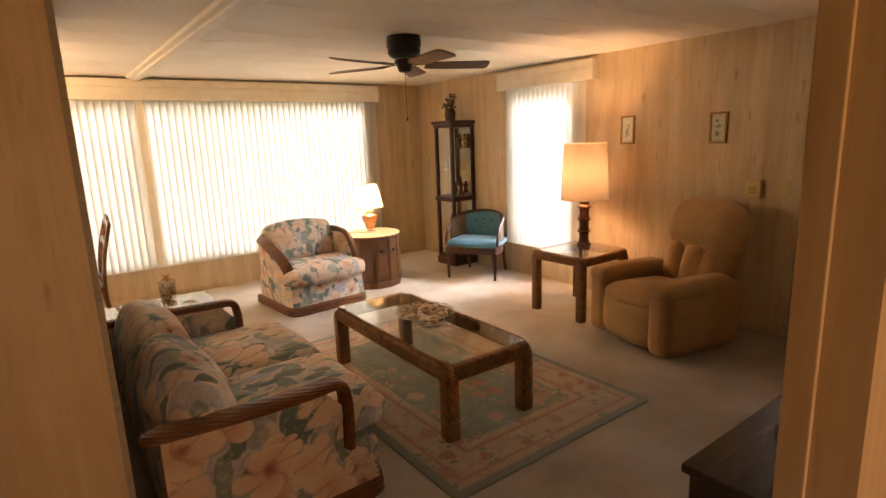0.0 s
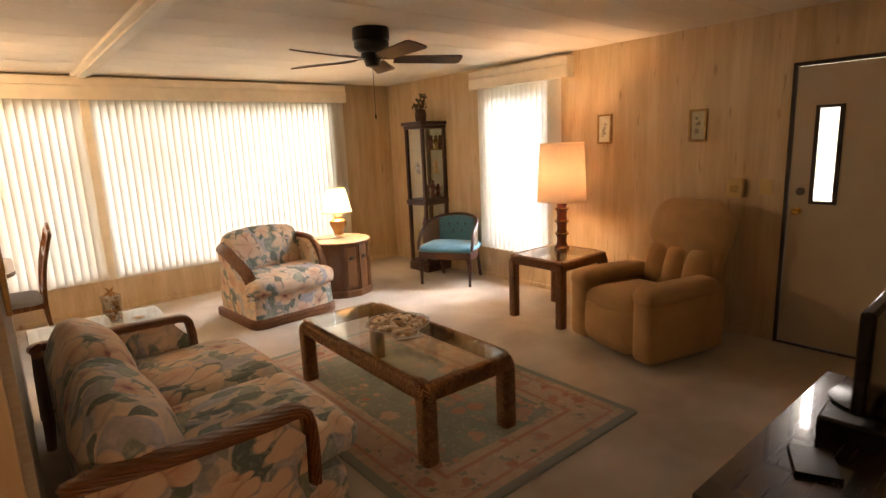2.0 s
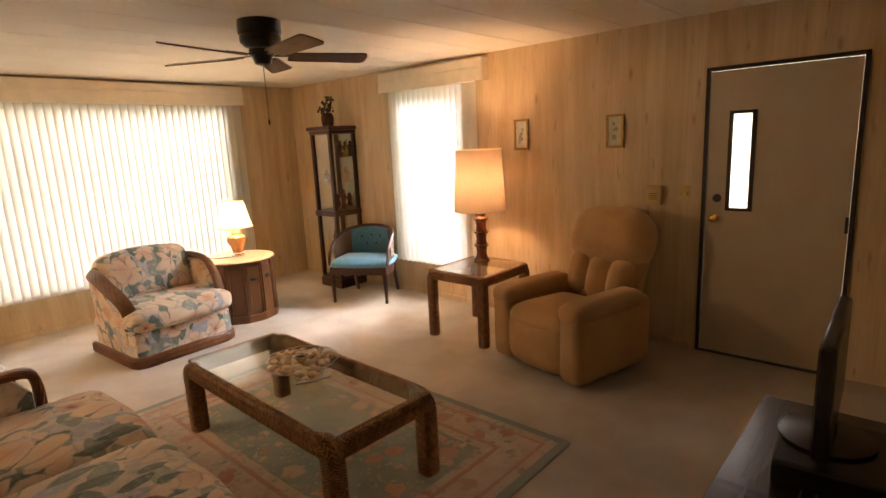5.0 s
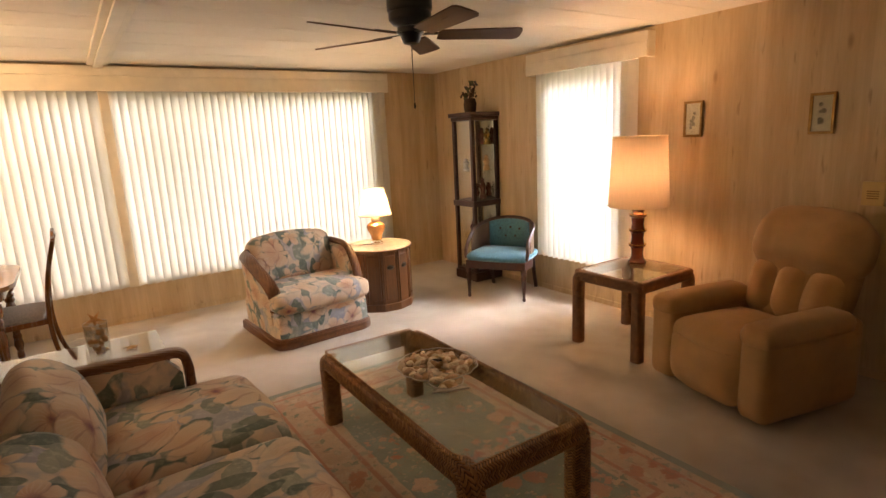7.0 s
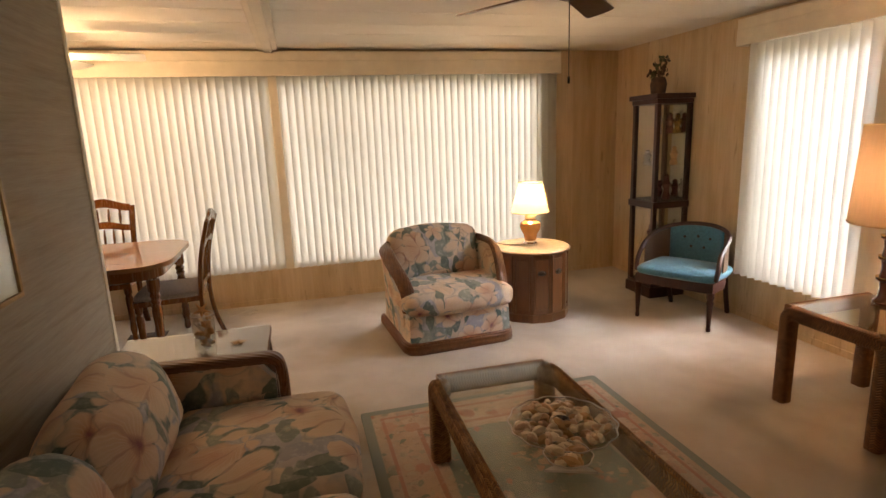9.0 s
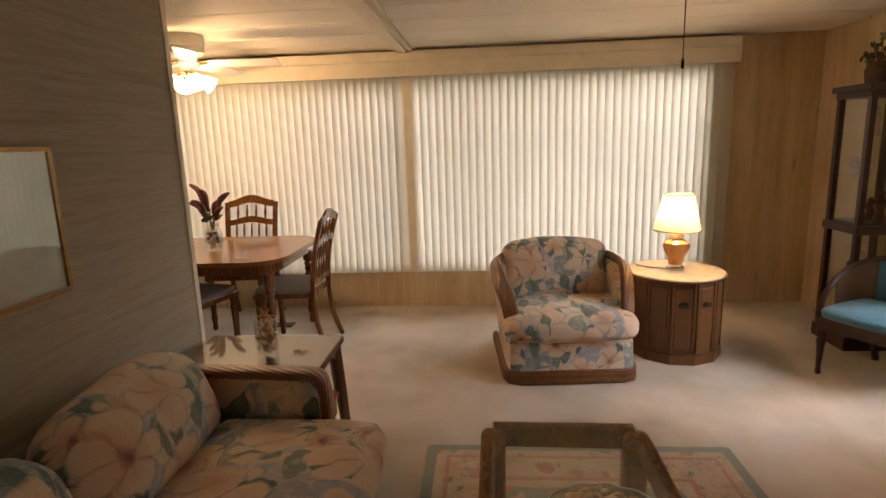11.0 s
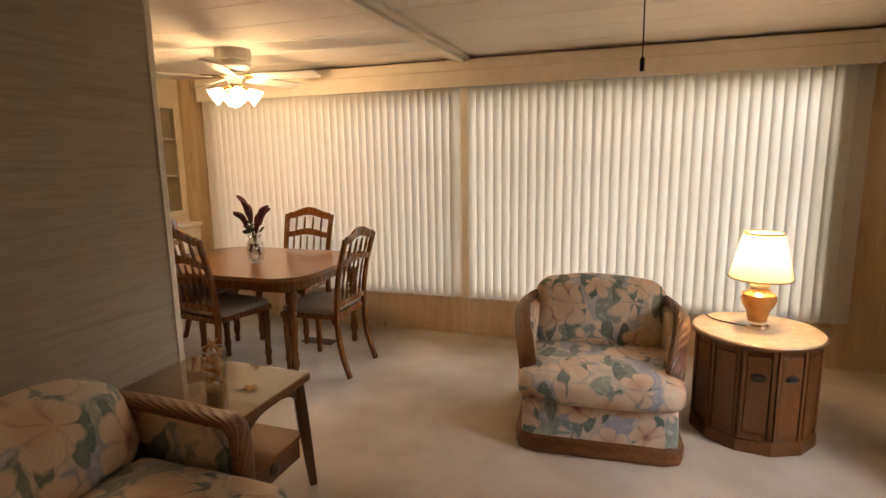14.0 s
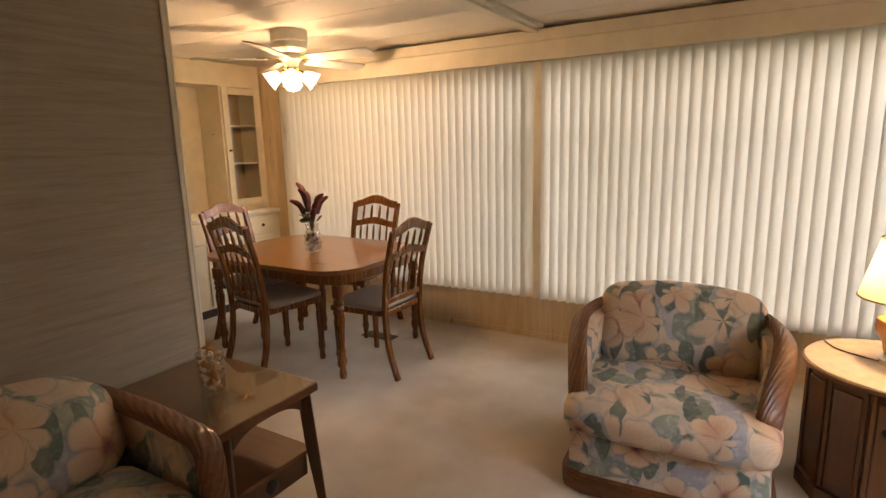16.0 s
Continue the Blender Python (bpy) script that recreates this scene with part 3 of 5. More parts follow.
structure("wall_north", boxes(
    (X0 - 0.1, X1 + 0.1, Y1, Y1 + 0.1, 0, WN[2]), (X0 - 0.1, X1 + 0.1, Y1, Y1 + 0.1, WN[3], H),
    (X0 - 0.1, WL[0], Y1, Y1 + 0.1, WN[2], WN[3]), (WL[1], WN[0], Y1, Y1 + 0.1, WN[2], WN[3]), (WN[1], X1 + 0.1, Y1, Y1 + 0.1, WN[2], WN[3])),
    "wall_panel", "pale pecan wood-grain panelled wall below the long window")
DY0, DY1, DZ = 2.035, 2.862, 2.0
structure("wall_east", boxes(
    (X1, X1 + 0.1, 1.35, DY0 - 0.03, 0, H), (X1, X1 + 0.1, DY0 - 0.03, DY1 + 0.03, DZ + 0.03, H), (X1, X1 + 0.1, DY1 + 0.03, WE[0], 0, H),
    (X1, X1 + 0.1, WE[0], WE[1], 0, WE[2]), (X1, X1 + 0.1, WE[0], WE[1], WE[3], H), (X1, X1 + 0.1, WE[1], Y1, 0, H)),
    "wall_panel", "pale pecan wood-grain panelled wall with the entrance door")
structure("wall_south", box(2.157, X1, 1.435, Y0, 0, H), "wall_panel", "pale panelled wall ending at a wide opening")
structure("wall_partition", box(1.31, 1.425, 3.22, 5.48, 0, H), "wallpaper", "grey-brown streaked grasscloth partition beside the dining corner")
structure("wall_kitchen", box(X0, 1.40, 3.10, 3.216, 0, H), "wall_panel", "pale panelled wall facing the entry passage")
structure("wall_west", boxes((X0 - 0.1, X0, -0.6, Y1, 0, H)), "wall_panel", "pale panelled wall at the dining end")
# the gap in this wall is added to let the passage fill lamp in
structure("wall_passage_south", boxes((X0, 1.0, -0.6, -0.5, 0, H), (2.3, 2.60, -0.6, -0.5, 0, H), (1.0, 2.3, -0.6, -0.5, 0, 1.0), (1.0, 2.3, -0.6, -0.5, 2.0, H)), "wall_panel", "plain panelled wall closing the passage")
structure("wall_passage_east", box(2.60, 2.70, -0.6, 1.431, 0, H), "wall_panel", "plain panelled wall beside the passage")

# the ceiling: long panels with open seams
bm = bmesh.new()
seam = [y for y in np.arange(-0.6, Y1 + 0.3, 0.405)]
for a, b in zip(seam, seam[1:]):
    add_box(bm, X0 - 0.1, X1 + 0.1, a + 0.003, min(b, Y1 + 0.1) - 0.003, H, H + 0.02)
add_box(bm, X0 - 0.1, X1 + 0.1, -0.6, Y1 + 0.1, H + 0.014, H + 0.10)
structure("ceiling", bm, "ceiling_panel", "cream textured ceiling panels with long seams")
structure("trim_ceiling_beam", boxes((2.185, 2.345, -0.5, 7.755, H - 0.030, H - 0.001), (2.228, 2.302, -0.5, 7.755, H - 0.050, H - 0.0305), bevel=0.004), "white_trim", "flat cream batten across the ceiling")
structure("trim_partition_edge", boxes((1.300, 1.432, 5.4835, 5.497, 0, H - 0.002), (1.4252, 1.432, 5.462, 5.483, 0, H - 0.002), bevel=0.002), "white_trim", "narrow pale edge strip on the partition corner")
structure("trim_opening_right", boxes((2.147, 2.1565, 1.495, 1.536, 0, H - 0.002), bevel=0.002), "wall_panel", "pale wood corner strip beside the opening")
structure("trim_crown_west", boxes((X0 + 0.001, X0 + 0.02, 3.22, 6.0, H - 0.03, H - 0.001), bevel=0.003), "white_trim", "small cream ceiling moulding")
structure("baseboard", boxes((X0 + 1.0, X1 - 0.012, Y1 - 0.011, Y1 - 0.001, 0.0, 0.05), (X1 - 0.011, X1 - 0.001, 2.92, Y1 - 0.012, 0.0, 0.05), bevel=0.002), "wall_panel", "low panelled skirting strip")


def window(name, x0, x1, z0, z1, turn, x, y, label):
    """An aluminium window in its opening: frame, sill, meeting rail, panes. Local x runs along the wall, +y outward."""
    w = thing(name, x, y, 0, turn, label, "window", kind="structure")
    m = (x0 + x1) / 2
    part("window_frame", boxes((x0, x0 + 0.02, 0.03, 0.08, z0, z1), (x1 - 0.02, x1, 0.03, 0.08, z0, z1), (x0 + 0.02, x1 - 0.02, 0.03, 0.08, z0, z0 + 0.02), (x0 + 0.02, x1 - 0.02, 0.03, 0.08, z1 - 0.02, z1)), "white_enamel", w)
    for a, b in ((x0 + 0.02, m - 0.001), (m + 0.001, x1 - 0.02)):
        p = part("pane", box(a, b, 0.052, 0.057, z0 + 0.02, z1 - 0.02), "window_glass", w)
        p.visible_shadow = False
    return w


window("window_1", WN[0], WN[1], WN[2], WN[3], 0, 0, Y1, "wide aluminium window behind vertical blinds")
window("window_2", WL[0], WL[1], WL[2], WL[3], 0, 0, Y1, "wide aluminium window beside the dining table")
# made-up window out of view, only an opening for the passage fill
window("window_4", -2.3, -1.0, 1.0, 2.0, 180, 0, -0.5, "added unseen window that lets in the passage fill light")
window("window_3", -WE[1], -WE[0], WE[2], WE[3], -90, X1, 0, "narrow aluminium window beside the lamp table")


def blind(name, width, height, top, m, pitch, label, shut, stack=0, lap=0.80):
    """Vertical blind: head rail, slats on clips. Local x along, the room on -y."""
    b = thing(name, 0, 0, 0, 0, label, "blind")
    b.matrix_basis = m
    part("head_rail", box(0, width, -0.02, 0.02, top, top + 0.035, 0.004), "white_enamel", b)
    bm = bmesh.new()
    w = pitch * lap
    path = [(w * (2 * i / 6 - 1), 0.011 * (1 - (2 * i / 6 - 1) ** 2)) for i in range(7)]
    lo = [bm.verts.new((x, y, top - height)) for x, y in path]
    hi = [bm.verts.new((x, y, top)) for x, y in path]
    for i in range(6):
        bm.faces.new((lo[i], lo[i + 1], hi[i + 1], hi[i]))
    first = None
    n = int(width / pitch)
    for i in range(n):
        at = pose((i + 0.5) * width / n, 0, 0, 0, 0, shut + 1.3 * math.sin(i * 2.3))
        if i >= n - stack:
            at = pose((i + 0.5) * width / n, 0, 0, 0, 0, 10 + 4 * math.sin(i * 1.7))
        if first is None:
            first = part("slat", bm, "blind_vinyl", b, smooth=60, at=at)
        else:
            again(first, at)
    return b


blind("vertical_blind", 2.78, 1.80, 2.15, pose(2.325, 7.838, 0), 0.0695, "white vinyl vertical blind closed over the wide window", 28, 2)
blind("vertical_blind", 2.63, 1.80, 2.15, pose(-0.40, 7.838, 0), 0.0695, "white vinyl vertical blind closed beside the dining table", 28)
blind("vertical_blind", 1.12, 1.78, 2.15, pose(5.815, 6.00, 0, 0, 0, -90), 0.070, "white vinyl vertical blind over the narrow window", 55, 2, 0.68)
structure("trim_blind_divider", box(2.238, 2.318, 7.845, Y1 - 0.001, 0.345, 2.15, 0.004), "valance_board", "flat pale upright between the two blinds")
v = thing("window_valance", 0, 7.768, 2.145, 0, "long cream painted wooden valance over the north blinds", "valance")
part("front_board", boxes((-0.44, 5.135, 0, 0.016, 0, 0.13), (-0.44, 5.135, 0.004, 0.02, 0.131, 0.212), bevel=0.003), "valance_board", v)
part("end_board", box(5.1185, 5.135, 0.021, 0.121, 0, 0.212), "valance_board", v)
part("top_board", box(-0.44, 5.118, 0.021, 0.121, 0.20, 0.212), "valance_board", v)
v = thing("window_valance", 5.762, 0, 2.150, 0, "cream painted wooden valance over the narrow window", "valance")
part("front_board", boxes((0, 0.016, 4.755, 6.12, 0, 0.115), (0.004, 0.02, 4.755, 6.12, 0.116, 0.195), bevel=0.003), "valance_board", v)
part("end_board", box(0.021, 0.107, 4.755, 4.771, 0, 0.195), "valance_board", v)
part("end_board", box(0.021, 0.107, 6.104, 6.12, 0, 0.195), "valance_board", v)
part("top_board", box(0.021, 0.107, 4.772, 6.103, 0.183, 0.195), "valance_board", v)


def entrance_door():
    """Steel door with a slim glazed light, in a dark frame."""
    d = thing("door_1", X1, 0, 0, 0, "closed tan entrance door with a slim glass light and dark frame", "door", kind="structure")
    part("door_frame", boxes((-0.018, 0.03, DY0 - 0.03, DY0 - 0.004, 0, DZ + 0.03), (-0.018, 0.03, DY1 + 0.004, DY1 + 0.03, 0, DZ + 0.03), (-0.018, 0.03, DY0 - 0.004, DY1 + 0.004, DZ + 0.004, DZ + 0.03), (-0.018, 0.03, DY0 - 0.004, DY1 + 0.004, 0, 0.016), bevel=0.003), "dark_trim", d)
    y0, y1, z0, z1 = 2.575, 2.73, 1.06, 1.735
    leaf = part("door_leaf", boxes((-0.006, 0.036, DY0, y0, 0.02, DZ), (-0.006, 0.036, y1, DY1, 0.02, DZ), (-0.006, 0.036, y0, y1, 0.02, z0), (-0.006, 0.036, y0, y1, z1, DZ)), "door_paint", d)
    part("light_frame", boxes((-0.016, -0.0065, y0 - 0.006, y0 + 0.022, z0, z1), (-0.016, -0.0065, y1 - 0.022, y1 + 0.006, z0, z1), (-0.016, -0.0065, y0 + 0.022, y1 - 0.022, z0, z0 + 0.022), (-0.016, -0.0065, y0 + 0.022, y1 - 0.022, z1 - 0.022, z1), bevel=0.002), "dark_trim", leaf)
    p = part("pane", box(0.012, 0.018, y0 + 0.001, y1 - 0.001, z0 + 0.001, z1 - 0.001), "window_glass", leaf)
    p.visible_shadow = False
    part("door_knob", move(lathe([(0.027, 0), (0.027, 0.006), (0.010, 0.010), (0.010, 0.03), (0.022, 0.038), (0.027, 0.05), (0.020, 0.06), (0.004, 0.063)], 20), pose(-0.006, 2.80, 1.005, 0, -90, 0)), "brass", leaf, "round brass knob")
    part("deadbolt", move(lathe([(0.028, 0), (0.028, 0.01), (0.02, 0.016), (0.006, 0.018)], 20), pose(-0.006, 2.79, 1.145, 0, -90, 0)), "steel_grey", leaf)
    part("hinge", boxes((-0.014, -0.0065, DY0 - 0.002, DY0 + 0.016, 0.95, 1.05)), "dark_trim", leaf)


entrance_door()


# ---- living room: upholstered rattan suite ----
def rail(path, w, h, n, parent, label="bundled brown rattan rail"):
    """A flat bundle of reeds that wind slowly round the rail."""
    pts = smooth_path(path, 20)
    m = 6 * n
    round_ = [2 * math.pi * k / m for k in range(m)]
    prof = [(w * math.copysign(abs(math.cos(a)) ** 0.7, math.cos(a)), h * math.copysign(abs(math.sin(a)) ** 0.7, math.sin(a))) for a in round_]
    bm = sweep(pts, prof)
    bm.verts.ensure_lookup_table()
    dist = 0.0
    for i, p in enumerate(pts):
        if i:
            dist += (p - pts[i - 1]).length
        for k, a in enumerate(round_):
            v = bm.verts[i * m + k]
            v.co = p + (v.co - p) * (0.90 + 0.17 * abs(math.sin(n * a / 2 + dist * 48)) ** 0.7)
    return part("rattan_rail", bm, "rattan", parent, label, smooth=50)


def armchair(x, y, turn):
    """Tub chair: fabric body on a rattan plinth, bowed arms capped with reeds. It faces local -y."""
    c = thing("armchair", x, y, 0, turn, "floral peach and green armchair with brown rattan arms", "armchair")
    w, d = 0.42, 0.80
    part("plinth", sweep([(-w, d, 0.045), (-w, 0.09, 0.045), (-w + 0.02, 0.03, 0.045), (-w + 0.09, 0, 0.045), (w - 0.09, 0, 0.045), (w - 0.02, 0.03, 0.045), (w, 0.09, 0.045), (w, d, 0.045)], reeds(0.022, 0.043, 9)), "rattan", c, "reeded rattan plinth", smooth=50)
    part("seat_base", cushion(-w + 0.015, w - 0.015, 0.02, d, 0.03, 0.30, 0.03, 0.004), "floral_fabric", c)
    part("seat_cushion", cushion(-w + 0.005, w - 0.005, -0.045, 0.56, 0.285, 0.455, 0.065, 0.028, 11, 0.008, 3), "floral_fabric", c)
    part("back", cushion(-w + 0.04, w - 0.04, d - 0.14, d + 0.02, 0.04, 0.70, 0.06, 0.01), "floral_fabric", c)
    part("back_cushion", move(cushion(-0.365, 0.365, -0.10, 0.10, 0.0, 0.43, 0.075, 0.035, 11, 0.012, 5), pose(0, 0.585, 0.40, -14, 0, 0)), "floral_fabric", c)
    for s in (-1, 1):
        pts = []
        bm = bmesh.new()
        rows = []
        for i in range(13):
            t = i / 12
            yy = 0.14 + t * (d - 0.16)
            bow = 0.055 * math.sin(math.pi * min(1, t * 1.15))
            top = 0.46 + 0.20 * min(1.0, t / 0.45) ** 0.6 + 0.04 * t
            xo = s * (w + 0.005 + bow - 0.06 * max(0, t - 0.75) / 0.25)
            xi = xo - s * 0.105
            rows.append([bm.verts.new((xi, yy, 0.26)), bm.verts.new((xi, yy, top - 0.02)), bm.verts.new((xi + s * 0.03, yy, top)), bm.verts.new((xo - s * 0.03, yy, top)), bm.verts.new((xo, yy, top - 0.02)), bm.verts.new((s * (w - 0.02), yy, 0.06))])
            pts.append((xo - s * 0.05, yy, top))
        for a, b in zip(rows, rows[1:]):
            for k in range(6):
                bm.faces.new((a[k], a[(k + 1) % 6], b[(k + 1) % 6], b[k]))
        bm.faces.new(rows[0])
        bm.faces.new(rows[-1])
        arm = part("arm", bm, "floral_fabric", c, smooth=50)
        p = pts[0]
        rail([(p[0] - s * 0.005, 0.115, 0.30), (p[0], 0.108, 0.40), (p[0] + s * 0.008, 0.12, 0.465), *[(q[0] + s * 0.012, q[1], q[2] + 0.012) for q in pts[1::2]], (s * 0.30, d + 0.015, 0.70)], 0.050, 0.026, 13, arm)
    return c


armchair(3.498, 6.135, 4.0)


def love_seat(x, y, turn):
    """Two-seat sofa in the same suite; faces local -y."""
    c = thing("love_seat", x, y, 0, turn, "two-seat floral sofa with brown rattan arms against the partition", "sofa")
    w, d = 0.845, 0.96
    part("plinth", sweep([(-w + 0.02, d - 0.1, 0.045), (-w + 0.02, 0.13, 0.045), (-w + 0.04, 0.07, 0.045), (-w + 0.11, 0.04, 0.045), (w - 0.11, 0.04, 0.045), (w - 0.04, 0.07, 0.045), (w - 0.02, 0.13, 0.045), (w - 0.02, d - 0.1, 0.045)], reeds(0.022, 0.043, 9)), "rattan", c, smooth=50)
    part("seat_base", cushion(-w + 0.03, w - 0.03, 0.06, d - 0.06, 0.03, 0.31, 0.03, 0.004, 11), "floral_fabric", c)
    part("back", cushion(-w + 0.04, w - 0.04, d - 0.20, d - 0.02, 0.05, 0.65, 0.07, 0.01), "floral_fabric", c)
    for i, s in enumerate((-1, 1)):
        a, b = (-0.762, -0.003) if s < 0 else (0.003, 0.762)
        part("seat_cushion", cushion(a, b, -0.045, 0.66, 0.295, 0.455, 0.07, 0.032, 11, 0.010, 11 + i), "floral_fabric", c)
        part("back_cushion", move(cushion(a + 0.01, b - 0.01, -0.12, 0.12, 0.0, 0.40, 0.11, 0.055, 11, 0.016, 21 + i), pose(0, 0.715, 0.375, -17, 0, 0)), "floral_fabric", c)
        # the arm: a flat upholstered panel, capped and fronted by reeds
        bm = bmesh.new()
        rows, pts = [], []
        for k in range(11):
            t = k / 10
            yy = 0.245 + t * 0.705
            flare = 0.02 * math.sin(math.pi * t)
            top = 0.598 + 0.016 * t - 0.08 * max(0, 0.10 - t) / 0.10
            xo = s * (w - 0.005 + flare)
            xi = xo - s * 0.075
            rows.append([bm.verts.new((xi, yy, 0.28)), bm.verts.new((xi, yy, top)), bm.verts.new((xo, yy, top)), bm.verts.new((s * (w - 0.035), yy, 0.07))])
            pts.append((xo - s * 0.035, yy, top))
        for p, q in zip(rows, rows[1:]):
            for k in range(4):
                bm.faces.new((p[k], p[(k + 1) % 4], q[(k + 1) % 4], q[k]))
        bm.faces.new(rows[0])
        bm.faces.new(rows[-1])
        arm = part("arm", bm, "floral_fabric", c, smooth=50)
        p = pts[0]
        rail([(p[0], 0.215, 0.30), (p[0], 0.210, 0.42), (p[0], 0.215, 0.55), (p[0], 0.25, 0.613), *[(q[0], q[1], q[2] + 0.015) for q in pts[2::2]], (s * (w - 0.05), 0.965, 0.628)], 0.047, 0.022, 11, arm)
    return c


love_seat(2.475, 4.105, 90)


def recliner(x, y, turn):
    """Overstuffed rocker recliner; faces local -y."""
    c = thing("recliner", x, y, 0, turn, "brown velour recliner with a pillowed back, footrest folded", "recliner")
    V = "recliner_velour"
    part("base", cushion(-0.27, 0.27, 0.10, 0.74, 0.02, 0.30, 0.05, 0.005), V, c)
    part("footrest", cushion(-0.272, 0.272, -0.03, 0.16, 0.05, 0.43, 0.09, 0.028, 12, 0.008, 2), V, c)
    part("seat", cushion(-0.275, 0.275, -0.01, 0.62, 0.31, 0.475, 0.08, 0.028, 12, 0.010, 4), V, c)
    for s in (-1, 1):
        a = s * 0.255, s * 0.455
        arm = part("arm", cushion(min(a), max(a), -0.01, 0.80, 0.03, 0.545, 0.060, 0.008, 12, 0.004, 6 + s), V, c)
        b = s * 0.250, s * 0.461
        part("arm_pad", cushion(min(b), max(b), -0.016, 0.72, 0.455, 0.592, 0.060, 0.010, 12, 0.004, 8 + s), V, arm)
    lean = pose(0, 0.74, 0.36, -19, 0, 0)
    back = part("backrest", move(cushion(-0.33, 0.33, -0.09, 0.10, 0, 0.70, 0.09, 0.02, 10, 0.006, 9), lean), V, c)
    part("head_pillow", move(cushion(-0.35, 0.35, -0.155, 0.10, 0.35, 0.75, 0.125, 0.05, 14, 0.020, 12), lean), V, back)
    # gathered channels under the head pillow
    for i in range(3):
        x = -0.30 + 0.20 * i
        part("lumbar_pillow", move(cushion(x + 0.002, x + 0.198, -0.145, 0.06, 0.06, 0.40, 0.080, 0.026, 10, 0.012, 15 + i), lean), V, back)
    c.matrix_basis = c.matrix_basis @ Matrix.Diagonal((0.93, 0.93, 0.96, 1))
    return c


recliner(4.79, 3.64, -104)


# ---- woven glass-topped tables ----
def woven(path, r, up=(0, 0, 1), half=0.0):
    """A rounded rail plaited with cane: slanting ridges that change lean round it."""
    pts = [Vector(p) for p in path]
    fine = [pts[0]]
    for a, b in zip(pts, pts[1:]):
        n = max(1, round((b - a).length / (WRAP / 4)))
        fine += [a.lerp(b, i / n) for i in range(1, n + 1)]
    prof = round_rect(half or r, r, (half or r) * 0.6, 4)
    sides = []
    for i, p in enumerate(prof):
        q = prof[(i + 1) % len(prof)]
        n = max(1, round((Vector(q) - Vector(p)).length / 0.008))
        sides += [Vector(p).lerp(Vector(q), k / n) for k in range(n)]
    bm = sweep(fine, [tuple(p) for p in sides], up=up)
    bm.verts.ensure_lookup_table()
    m, dist = len(sides), 0.0
    for i, p in enumerate(fine):
        if i:
            dist += (p - fine[i - 1]).length
        girth = 0.0
        for k in range(m):
            v = bm.verts[i * m + k]
            lean = abs((girth / LEAN) % 2 - 1)
            wave = math.cos(2 * math.pi * (dist / WRAP + PLAIT * (1 - lean)))
            v.co += (v.co - p).normalized() * (0.0028 * wave)
            girth += (sides[(k + 1) % m] - sides[k]).length
    return bm


def wicker_table(name, hx, hy, top, thick, label, category, cane="wicker"):
    """Waterfall table: legs bend over into the long rails; a glass sheet lies in a rebate."""
    t = thing(name, 0, 0, 0, 0, label, category)
    r = thick / 2
    slim = 0.026
    for s in (-1, 1):
        x = s * (hx - r)
        bm = woven(bent_path([(x, -hy + r, 0), (x, -hy + r, top - r), (x, hy - r, top - r), (x, hy - r, 0)], 0.058, 7), r, (1, 0, 0))
        # the rail between the legs is slimmer than they are
        for v in bm.verts:
            k = max(0.0, min(1.0, (hy - thick - 0.01 - abs(v.co.y)) / 0.05))
            v.co.x = s * hx - (s * hx - v.co.x) * (1 - k * (1 - 2 * slim / thick))
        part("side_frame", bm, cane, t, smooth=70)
    for s in (-1, 1):
        y = s * (hy - slim - 0.002)
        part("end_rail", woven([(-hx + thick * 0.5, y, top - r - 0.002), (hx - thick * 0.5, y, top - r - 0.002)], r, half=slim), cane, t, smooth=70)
    part("glass_top", box(-hx + 2 * slim - 0.010, hx - 2 * slim + 0.010, -hy + 2 * slim - 0.010, hy - 2 * slim + 0.010, top - 0.004, top + 0.005, 0.002), "sheet_glass", t, "clear plate glass")
    return t


ct = wicker_table("coffee_table", 0.322, 0.732, 0.432, 0.092, "brown woven rattan coffee table with a glass top on the rug", "coffee table")
ct.matrix_basis = pose(3.230, 4.118, 0.012, 0, 0, -1.2)
lt = wicker_table("lamp_table", 0.335, 0.305, 0.575, 0.078, "brown woven rattan side table with a glass top", "side table", "wicker_dark")
lt.matrix_basis = pose(5.285, 4.485, 0, 0, 0, 0)

rug = tagged(part("area_rug", prism(round_rect(RUG[0], RUG[1], 0.02, 3), 0, 0.012, 0.005), "rug_pile", None, "", 40, at=(3.395, 4.19, 0)), "sage green rug with cream and rose floral border", "rug")


